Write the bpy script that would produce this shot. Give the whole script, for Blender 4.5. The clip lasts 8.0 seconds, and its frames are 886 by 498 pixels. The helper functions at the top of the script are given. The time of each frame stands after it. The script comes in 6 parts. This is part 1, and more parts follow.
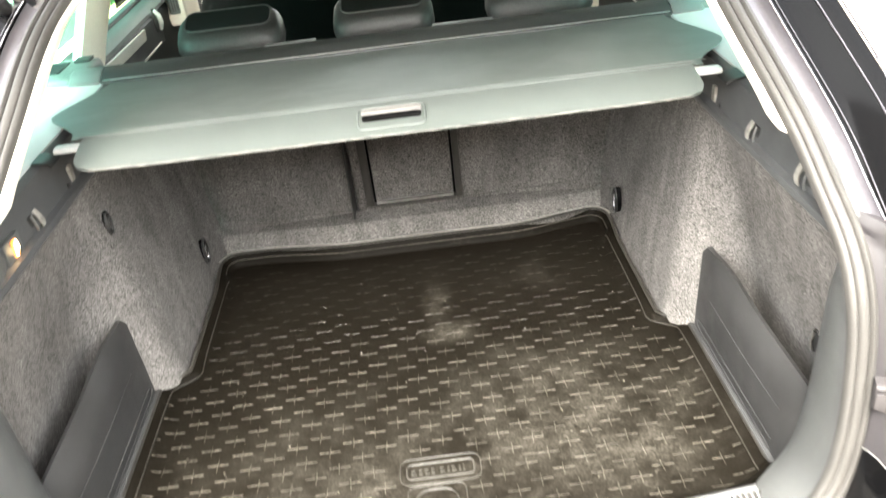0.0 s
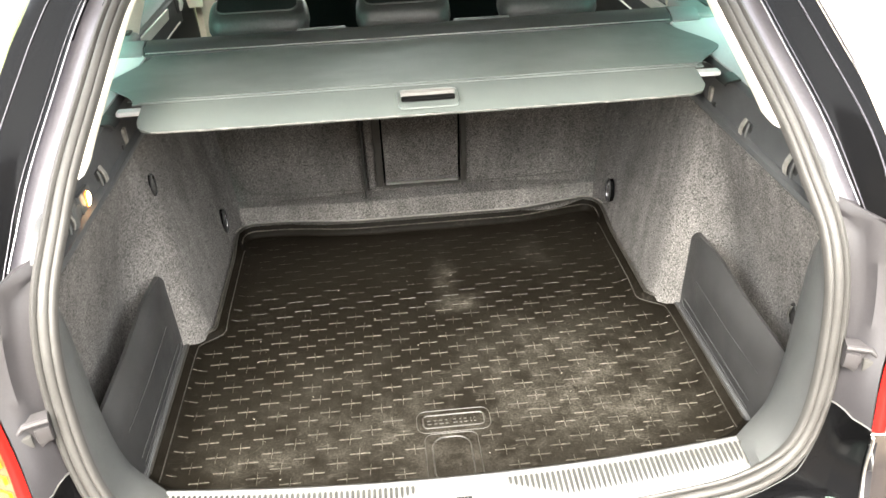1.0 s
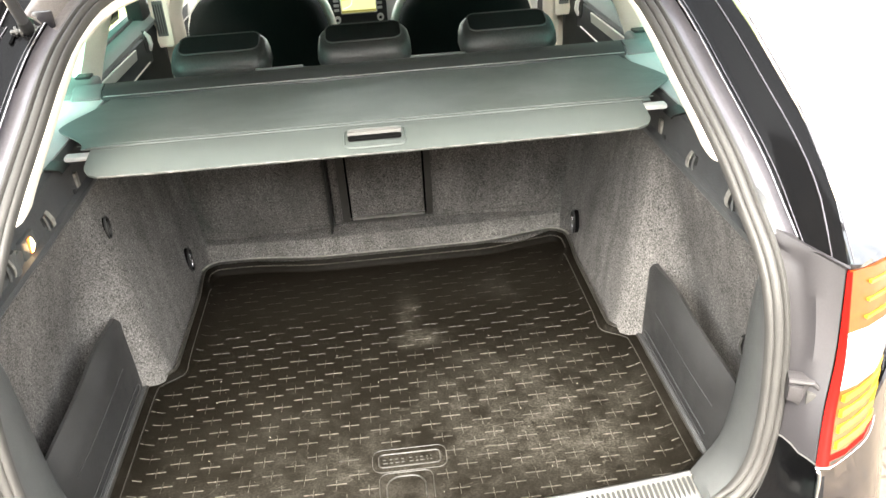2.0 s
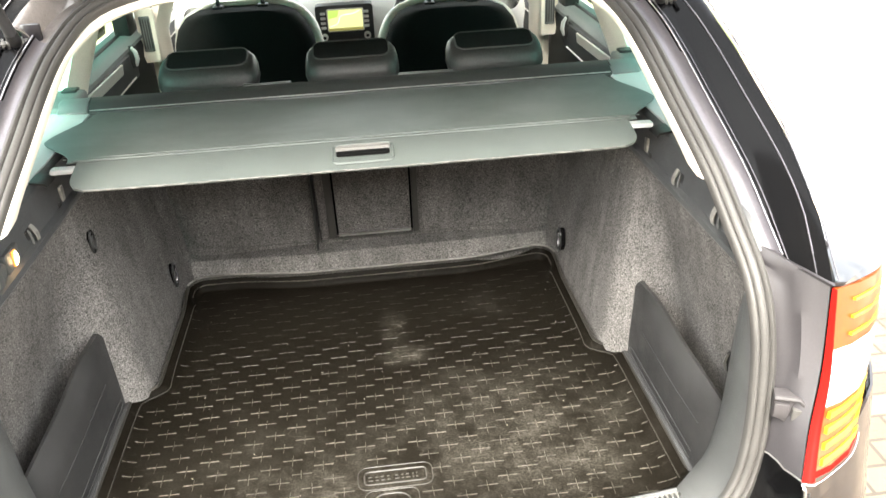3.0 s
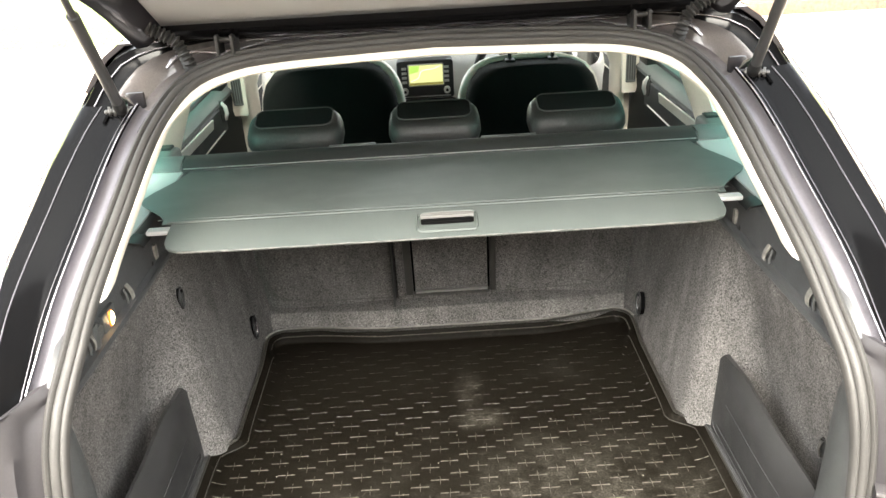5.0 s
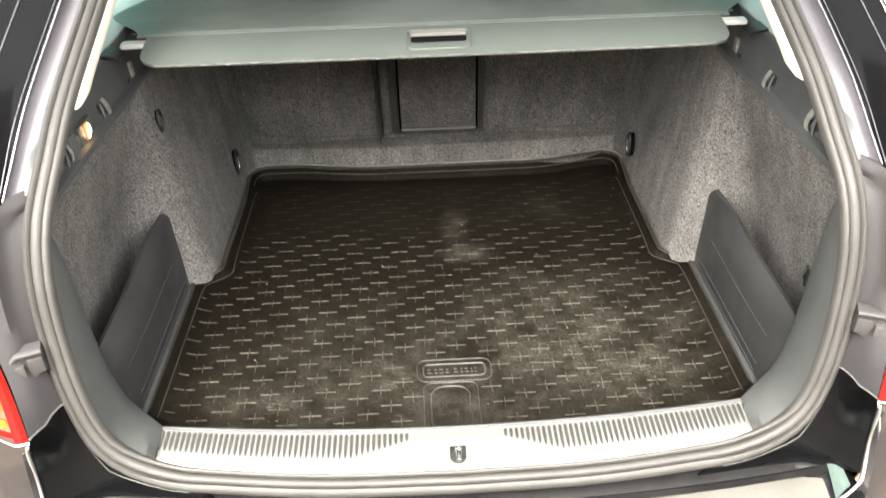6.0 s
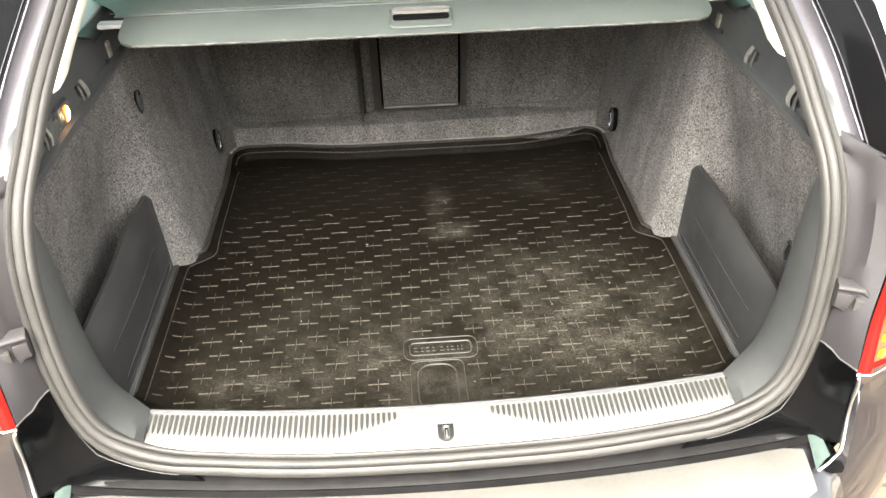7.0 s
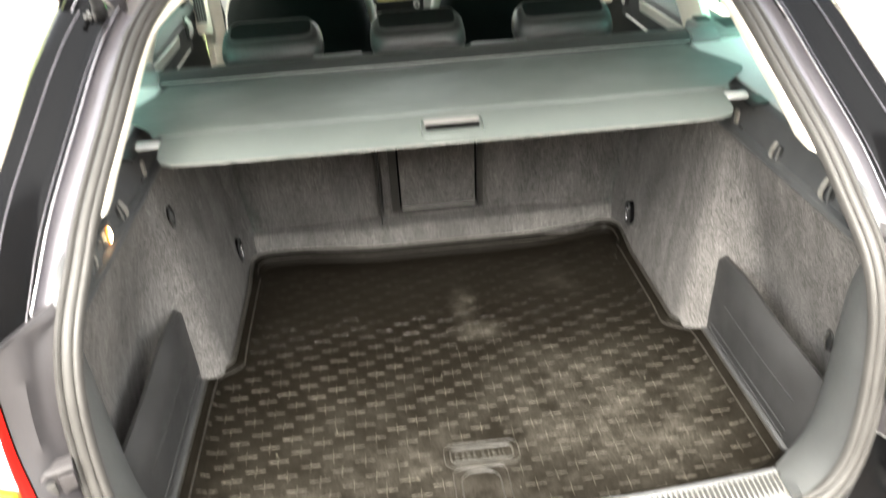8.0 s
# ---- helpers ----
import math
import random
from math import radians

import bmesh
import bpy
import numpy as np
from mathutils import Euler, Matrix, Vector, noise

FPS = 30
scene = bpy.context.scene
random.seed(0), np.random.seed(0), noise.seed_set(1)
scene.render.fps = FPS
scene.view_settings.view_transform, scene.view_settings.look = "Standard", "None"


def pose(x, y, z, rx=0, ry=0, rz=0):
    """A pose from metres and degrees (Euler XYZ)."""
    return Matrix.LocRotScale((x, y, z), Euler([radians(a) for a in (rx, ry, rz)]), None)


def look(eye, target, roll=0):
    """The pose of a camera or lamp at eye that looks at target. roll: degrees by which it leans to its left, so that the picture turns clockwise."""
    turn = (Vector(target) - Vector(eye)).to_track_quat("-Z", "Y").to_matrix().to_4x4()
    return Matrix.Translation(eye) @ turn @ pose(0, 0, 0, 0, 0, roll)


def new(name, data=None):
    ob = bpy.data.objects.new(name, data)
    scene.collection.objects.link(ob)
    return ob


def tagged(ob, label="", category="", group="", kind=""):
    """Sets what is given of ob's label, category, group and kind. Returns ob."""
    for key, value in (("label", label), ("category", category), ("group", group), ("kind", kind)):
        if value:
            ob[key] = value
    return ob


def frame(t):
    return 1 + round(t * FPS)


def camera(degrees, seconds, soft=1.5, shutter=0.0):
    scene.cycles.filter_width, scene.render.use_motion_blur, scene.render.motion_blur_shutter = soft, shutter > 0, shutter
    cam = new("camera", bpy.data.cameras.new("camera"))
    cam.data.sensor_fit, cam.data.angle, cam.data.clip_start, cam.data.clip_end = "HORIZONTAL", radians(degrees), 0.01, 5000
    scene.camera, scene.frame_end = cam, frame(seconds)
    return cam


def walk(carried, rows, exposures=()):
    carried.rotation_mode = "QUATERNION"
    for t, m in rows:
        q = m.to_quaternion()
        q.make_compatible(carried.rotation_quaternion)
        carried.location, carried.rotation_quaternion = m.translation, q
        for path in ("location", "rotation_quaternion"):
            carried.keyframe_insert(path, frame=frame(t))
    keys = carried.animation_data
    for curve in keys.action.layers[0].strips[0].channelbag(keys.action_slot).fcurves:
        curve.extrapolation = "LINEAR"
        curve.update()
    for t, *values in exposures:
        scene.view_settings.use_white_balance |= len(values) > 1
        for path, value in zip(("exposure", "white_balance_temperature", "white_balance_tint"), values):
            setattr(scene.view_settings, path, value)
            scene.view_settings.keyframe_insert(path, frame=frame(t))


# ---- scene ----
cam = camera(57.9, 8.0, shutter=0.5)
PATH = [
    (0, (0.048, -0.742, 1.611), (0.066, 0.982, 0.597), -6.8),
    (0.2, (0.057, -0.803, 1.592), (0.058, 0.922, 0.579), -6.0),
    (0.5, (0.036, -0.856, 1.62), (0.029, 0.856, 0.585), -4.8),
    (1, (-0.073, -0.888, 1.648), (0.041, 0.828, 0.627), -2.7),
    (1.5, (-0.011, -0.889, 1.653), (0.11, 0.843, 0.66), -3.4),
    (2, (0.022, -0.887, 1.66), (0.139, 0.862, 0.697), -3.8),
    (3.3, (0.006, -0.892, 1.656), (0.176, 0.895, 0.774), -2.7),
    (3.5, (-0.011, -0.904, 1.68), (0.138, 0.909, 0.849), -2.8),
    (4, (-0.036, -0.905, 1.691), (0.049, 0.922, 0.883), -3.0),
    (5.3, (0.001, -0.856, 1.706), (-0.002, 0.954, 0.854), -3.5),
    (5.5, (0.005, -0.859, 1.69), (0.014, 0.924, 0.783), -3.2),
    (5.7, (-0.014, -0.882, 1.642), (0.003, 0.835, 0.617), -2.7),
    (6, (-0.029, -0.871, 1.621), (0.006, 0.788, 0.505), -1.9),
    (6.5, (-0.027, -0.869, 1.627), (0.028, 0.752, 0.457), -1.6),
    (7, (-0.033, -0.867, 1.63), (0.042, 0.753, 0.459), -1.8),
    (7.5, (-0.062, -0.857, 1.63), (0.038, 0.793, 0.503), -2.3),
    (7.8, (-0.095, -0.85, 1.645), (0.014, 0.83, 0.566), -2.8),
    (8, (-0.114, -0.846, 1.657), (0.001, 0.891, 0.671), -3.6),
]
walk(cam, [(t, look(eye, target, roll)) for t, eye, target, roll in PATH], exposures=[(0, 4.58, 6850, 6), (0.7, 4.36, 6850, 6), (1.5, 4.24, 6850, 6), (4, 4.03, 6850, 6), (6.5, 3.84, 6850, 6), (8, 4.10, 6850, 6)])

# ---- light and sky ----
SUN_EL, SUN_AZ = 53.0, 190.0
world = bpy.data.worlds.new("sky")
scene.world = world
world.use_nodes = True
_wn = world.node_tree.nodes
_sky = _wn.new("ShaderNodeTexSky")
_sky.sky_type = "NISHITA"
_sky.sun_disc = False
_sky.sun_elevation, _sky.sun_rotation = radians(SUN_EL), radians(SUN_AZ)
_sky.dust_density, _sky.air_density = 4.0, 1.0
_grey, _veil = _wn.new("ShaderNodeRGBToBW"), _wn.new("ShaderNodeMix")
_veil.data_type = "RGBA"
_veil.inputs[0].default_value = 0.8
world.node_tree.links.new(_sky.outputs[0], _grey.inputs[0])
world.node_tree.links.new(_sky.outputs[0], _veil.inputs[6])
world.node_tree.links.new(_grey.outputs[0], _veil.inputs[7])
world.node_tree.links.new(_veil.outputs[2], _wn["Background"].inputs[0])
_wn["Background"].inputs[1].default_value = 0.15
sun = new("sun", bpy.data.lights.new("sun", "SUN"))
sun.data.energy, sun.data.angle, sun.data.color = 1.0, radians(35), (1.0, 0.94, 0.86)
_a, _e = radians(SUN_AZ), radians(SUN_EL)
sun.matrix_world = look((math.sin(_a) * math.cos(_e) * 20, math.cos(_a) * math.cos(_e) * 20, math.sin(_e) * 20), (0, 0, 0))


# ---- materials ----
def material(name, base, rough=0.5, metal=0.0, fine=(0, 0.0), broad=(0, 0.0), bump=(0, 0.0), coat=0.0, rough_var=0.0, tint=None, spec=0.5):
    """A surface with grain (fine: scale, share), blotches (broad: scale, share, tint) and relief (bump: scale, depth)."""
    m = bpy.data.materials.new(name)
    m.use_nodes = True
    nt = m.node_tree
    b = nt.nodes["Principled BSDF"]
    b.inputs["Roughness"].default_value = rough
    b.inputs["Metallic"].default_value = metal
    b.inputs["Coat Weight"].default_value = coat
    b.inputs["Coat Roughness"].default_value = 0.03
    b.inputs["Specular IOR Level"].default_value = spec
    b.inputs["Base Color"].default_value = (*base, 1)
    co = nt.nodes.new("ShaderNodeTexCoord").outputs["Object"]

    def tex(scale, detail=3.0):
        n = nt.nodes.new("ShaderNodeTexNoise")
        n.inputs["Scale"].default_value, n.inputs["Detail"].default_value = scale, detail
        nt.links.new(co, n.inputs["Vector"])
        return n.outputs["Fac"]

    def spread(fac, lo, hi, a, c):
        n = nt.nodes.new("ShaderNodeMapRange")
        n.inputs[1].default_value, n.inputs[2].default_value = lo, hi
        n.inputs[3].default_value, n.inputs[4].default_value = a, c
        nt.links.new(fac, n.inputs[0])
        return n.outputs[0]

    def mix(fac, a, c, mode="MIX"):
        n = nt.nodes.new("ShaderNodeMix")
        n.data_type, n.blend_type = "RGBA", mode
        for sock, v in ((n.inputs[0], fac), (n.inputs[6], a), (n.inputs[7], c)):
            if isinstance(v, (int, float)):
                sock.default_value = v
            elif isinstance(v, tuple):
                sock.default_value = (*v, 1)
            else:
                nt.links.new(v, sock)
        return n.outputs[2]

    col = tuple(base)
    if broad[0]:
        other = tint if tint else tuple(min(1, c * (1 + broad[1])) for c in base)
        col = mix(spread(tex(broad[0], 4.0), 0.42, 0.66, 0.0, 1.0 if not tint else broad[1]), col, other)
    if fine[0]:
        f = spread(tex(fine[0], 2.0), 0.3, 0.7, 1 - fine[1], 1 + fine[1])
        n = nt.nodes.new("ShaderNodeVectorMath")
        n.operation = "SCALE"
        if isinstance(col, tuple):
            n.inputs[0].default_value = col
        else:
            nt.links.new(col, n.inputs[0])
        nt.links.new(f, n.inputs["Scale"])
        col = n.outputs[0]
    if not isinstance(col, tuple):
        nt.links.new(col, b.inputs["Base Color"])
    if rough_var:
        nt.links.new(spread(tex(max(broad[0], 6) * 1.7, 4.0), 0.35, 0.68, max(0.02, rough - rough_var), min(1, rough + rough_var)), b.inputs["Roughness"])
    if bump[0]:
        n = nt.nodes.new("ShaderNodeBump")
        n.inputs["Strength"].default_value, n.inputs["Distance"].default_value = 1.0, bump[1]
        nt.links.new(tex(bump[0], 3.0), n.inputs["Height"])
        nt.links.new(n.outputs[0], b.inputs["Normal"])
    return m


def glass(name, tint, gloss=0.03, share=0.05):
    """A thin pane: coloured light goes through, with a faint mirror gloss."""
    m = bpy.data.materials.new(name)
    m.use_nodes = True
    nt = m.node_tree
    nt.nodes.remove(nt.nodes["Principled BSDF"])
    t, g, x = (nt.nodes.new("ShaderNode" + k) for k in ("BsdfTransparent", "BsdfGlossy", "MixShader"))
    t.inputs[0].default_value = (*tint, 1)
    g.inputs["Roughness"].default_value = gloss
    x.inputs[0].default_value = share
    nt.links.new(t.outputs[0], x.inputs[1])
    nt.links.new(g.outputs[0], x.inputs[2])
    nt.links.new(x.outputs[0], nt.nodes["Material Output"].inputs[0])
    return m


def glow(name, colour, strength):
    m = bpy.data.materials.new(name)
    m.use_nodes = True
    b = m.node_tree.nodes["Principled BSDF"]
    b.inputs["Base Color"].default_value = (*colour, 1)
    b.inputs["Emission Color"].default_value = (*colour, 1)
    b.inputs["Emission Strength"].default_value = strength
    return m


M_PAINT = material("black_pearl_paint", (0.012, 0.0108, 0.0135), 0.35, 0.3, fine=(900, 0.5), coat=1.0, rough_var=0.05)
M_FLANGE = material("pearl_flange_paint", (0.08, 0.075, 0.086), 0.36, 0.35, fine=(900, 0.3), broad=(7, 0.15), coat=0.3)
M_GLOSS = material("gloss_black_cover", (0.003, 0.003, 0.0033), 0.16, 0.0, fine=(900, 0.3), spec=0.07)
M_SEAL = material("seal_rubber", (0.0275, 0.0258, 0.0242), 0.62, 0.0, fine=(350, 0.15), broad=(14, 0.25), bump=(500, 0.0004))
M_CHANNEL = material("grey_channel_paint", (0.026, 0.0238, 0.0258), 0.48, 0.0, fine=(300, 0.08), broad=(9, 0.2), bump=(700, 0.0002), coat=0.04, spec=0.4)
M_BRACKET = material("grey_bracket", (0.027, 0.0247, 0.026), 0.5, 0.0, fine=(300, 0.1), broad=(25, 0.3))
M_TRIM = material("dark_trim_plastic", (0.045, 0.046, 0.048), 0.5, 0.0, fine=(700, 0.15), broad=(7, 0.2), bump=(1100, 0.0004), rough_var=0.06)
M_TRIM2 = material("grey_trim_plastic", (0.06, 0.062, 0.062), 0.45, 0.0, fine=(700, 0.1), broad=(8, 0.2), bump=(1100, 0.0004), rough_var=0.06)
M_PANEL = material("divider_plastic", (0.0225, 0.0222, 0.0225), 0.45, 0.0, fine=(500, 0.12), broad=(9, 0.3), bump=(900, 0.0004), rough_var=0.08)


def needle_felt(name, base):
    """Matted fibres: a distorted fine noise, softer clumps and pale streaks brushed upright."""
    m = material(name, base, 0.95, 0.0, bump=(380, 0.0012), spec=0.1)
    nt = m.node_tree
    co = nt.nodes.new("ShaderNodeTexCoord").outputs["Object"]
    total = None
    for scale, detail, twist, share, stretch in ((330, 4.0, 0.8, 0.92, (1, 1, 1)), (620, 2.0, 0.3, 0.6, (1, 1, 1)), (26, 3.0, 0.4, 0.16, (1, 1, 0.12)), (7, 3.0, 0.0, 0.15, (1, 1, 1))):
        mp, n, mr = nt.nodes.new("ShaderNodeMapping"), nt.nodes.new("ShaderNodeTexNoise"), nt.nodes.new("ShaderNodeMapRange")
        mp.inputs["Scale"].default_value = stretch
        n.inputs["Scale"].default_value, n.inputs["Detail"].default_value, n.inputs["Distortion"].default_value = scale, detail, twist
        n.inputs["Roughness"].default_value = 0.65
        mr.inputs[1].default_value, mr.inputs[2].default_value, mr.inputs[3].default_value, mr.inputs[4].default_value = 0.33, 0.67, 1 - share, 1 + share
        nt.links.new(co, mp.inputs[0])
        nt.links.new(mp.outputs[0], n.inputs["Vector"])
        nt.links.new(n.outputs["Fac"], mr.inputs[0])
        if total is None:
            total = mr.outputs[0]
        else:
            k = nt.nodes.new("ShaderNodeMath")
            k.operation = "MULTIPLY"
            nt.links.new(total, k.inputs[0])
            nt.links.new(mr.outputs[0], k.inputs[1])
            total = k.outputs[0]
    v = nt.nodes.new("ShaderNodeVectorMath")
    v.operation = "SCALE"
    v.inputs[0].default_value = base
    nt.links.new(total, v.inputs["Scale"])
    nt.links.new(v.outputs[0], nt.nodes["Principled BSDF"].inputs["Base Color"])
    return m


M_CARPET = needle_felt("grey_needle_felt", (0.098, 0.093, 0.09))
M_FELT = needle_felt("seat_back_felt", (0.100, 0.095, 0.091))
M_CREAM = material("cream_trim", (0.72, 0.67, 0.58), 0.6, 0.0, fine=(300, 0.05), broad=(5, 0.06), bump=(600, 0.0004))
M_HEADLINING = material("grey_headlining_cloth", (0.40, 0.385, 0.36), 0.9, 0.0, fine=(400, 0.08), broad=(4, 0.06), bump=(700, 0.0004), spec=0.2)
M_VINYL = material("cover_vinyl", (0.060, 0.069, 0.065), 0.5, 0.0, fine=(500, 0.1), broad=(4, 0.12), bump=(900, 0.0005), rough_var=0.05)
M_STEEL = material("brushed_steel", (0.68, 0.675, 0.66), 0.42, 1.0, fine=(500, 0.05), broad=(30, 0.06))
# Near-black filler that paints the shade inside slots and gaps
M_DEEP = material("recess_shade_black", (0.004, 0.004, 0.004), 0.9, 0.0, fine=(300, 0.2), spec=0.03)
M_GRIP = material("pale_grip_vinyl", (0.125, 0.119, 0.114), 0.5, 0.0, fine=(400, 0.1), broad=(20, 0.1))
M_DOOR_LOW = material("dark_door_vinyl", (0.018, 0.0185, 0.018), 0.6, 0.0, fine=(500, 0.2), broad=(6, 0.2), bump=(700, 0.0005), spec=0.2)
M_BEZEL = material("radio_bezel", (0.035, 0.035, 0.036), 0.35, 0.0, fine=(300, 0.1), broad=(20, 0.1))
M_CASSETTE = material("cassette_vinyl", (0.021, 0.0225, 0.022), 0.45, 0.0, fine=(500, 0.12), broad=(7, 0.2), bump=(900, 0.0004))
M_FRAME = material("hatch_frame_plastic", (0.030, 0.028, 0.025), 0.5, 0.0, fine=(500, 0.15), broad=(12, 0.25), bump=(900, 0.0003))
# Dark grey for the shade in the sill grooves and the seat split
M_GROOVE = material("groove_shade_grey", (0.017, 0.0168, 0.016), 0.6, 0.0, fine=(500, 0.15), broad=(20, 0.25))
M_SHELF = material("shelf_vinyl", (0.38, 0.39, 0.385), 0.55, 0.0, fine=(500, 0.08), broad=(5, 0.1), bump=(900, 0.0005))
M_GUARD = material("satin_guard", (0.083, 0.079, 0.071), 0.5, 0.3, fine=(150, 0.05), broad=(6, 0.08), rough_var=0.08)
M_CHROME = material("chrome", (0.75, 0.75, 0.75), 0.1, 1.0, fine=(100, 0.05))
M_LEATHER = material("black_leather", (0.03, 0.0295, 0.029), 0.40, 0.0, fine=(180, 0.2), broad=(6, 0.3), bump=(420, 0.0008), rough_var=0.06)
M_DASHLINE = material("grey_piping", (0.06, 0.06, 0.06), 0.5, 0.0, fine=(300, 0.1))
M_DOOR = material("door_lining_vinyl", (0.12, 0.124, 0.122), 0.5, 0.0, fine=(500, 0.1), broad=(6, 0.15), bump=(900, 0.0005))
M_CLOTH = material("dark_seat_cloth", (0.012, 0.013, 0.013), 0.9, 0.0, fine=(500, 0.3), broad=(6, 0.2), bump=(600, 0.001), spec=0.2)
M_BLACK = material("black_plastic", (0.012, 0.012, 0.012), 0.5, 0.0, fine=(300, 0.2), bump=(700, 0.0003))
M_DECOR = material("pale_decor", (0.82, 0.80, 0.74), 0.35, 0.2, fine=(200, 0.06), broad=(5, 0.1))
M_DASH = material("dash_plastic", (0.6, 0.6, 0.59), 0.5, 0.0, fine=(400, 0.1), broad=(5, 0.15), bump=(700, 0.0005))
M_GLASS = glass("green_glass", (0.555, 0.86, 0.79))
M_DOOR_GLASS = glass("dark_green_glass", (0.26, 0.42, 0.38))
M_PRIV = glass("privacy_glass", (0.30, 0.265, 0.24), 0.6, 0.78)
M_SCREEN_GLASS = glass("windscreen_glass", (0.97, 0.99, 0.98), 0.03, 0.02)
M_RED = material("red_lens", (0.20, 0.003, 0.002), 0.6, 0.0, fine=(60, 0.1), spec=0.05)
M_AMBER = material("orange_lens", (0.14, 0.028, 0.004), 0.3, 0.0, fine=(60, 0.15), coat=0.2, spec=0.3)
M_YELLOW = material("yellow_lens", (0.26, 0.17, 0.012), 0.3, 0.0, fine=(60, 0.1), coat=0.2, spec=0.3)
M_CLEAR = material("clear_lens", (0.6, 0.6, 0.58), 0.12, 0.0, fine=(60, 0.05), coat=1.0)
M_LAMP = glow("boot_lamp_glow", (1.0, 0.27, 0.04), 0.10)
M_BULB = glow("boot_bulb_glow", (1.0, 0.76, 0.42), 2.2)
M_SCREEN = glow("map_screen", (0.60, 0.62, 0.28), 0.10)
M_ROUTE = glow("map_route", (0.75, 0.74, 0.60), 0.12)
M_PARK = glow("map_park", (0.40, 0.62, 0.12), 0.09)
M_BAR = glow("map_bar", (0.30, 0.27, 0.08), 0.05)
M_DRAIN = material("roof_channel_paint", (0.095, 0.085, 0.083), 0.28, 0.4, fine=(900, 0.3), broad=(7, 0.25), bump=(28, 0.003), coat=0.6)
# Silver, made paler to stand in for windscreen light on the dash
M_SILVER = material("paled_dash_silver", (0.8, 0.79, 0.77), 0.45, 0.0, fine=(300, 0.06), broad=(5, 0.1))
M_GUTTER = material("satin_black_gutter", (0.007, 0.0066, 0.0068), 0.45, 0.0, fine=(200, 0.2), broad=(11, 0.5), rough_var=0.1, spec=0.12)
# Bright bead metal, also laid along edges in place of highlights
M_BEAD = material("bright_bead_metal", (0.30, 0.285, 0.30), 0.22, 0.8, fine=(400, 0.1), broad=(15, 0.3))
# Blue-green reflection on the bumper corner, put into the base colour
M_MINT = material("mint_reflection_paint", (0.05, 0.068, 0.062), 0.35, 0.0, fine=(200, 0.08), broad=(12, 0.15))
M_ALLOY_DARK = material("dull_steel", (0.10, 0.097, 0.094), 0.35, 0.6, fine=(80, 0.15))
M_TYRE = material("tyre_rubber", (0.02, 0.02, 0.02), 0.85, fine=(80, 0.3), bump=(200, 0.001))
M_ALLOY = material("alloy", (0.55, 0.55, 0.56), 0.3, 1.0, fine=(50, 0.08))


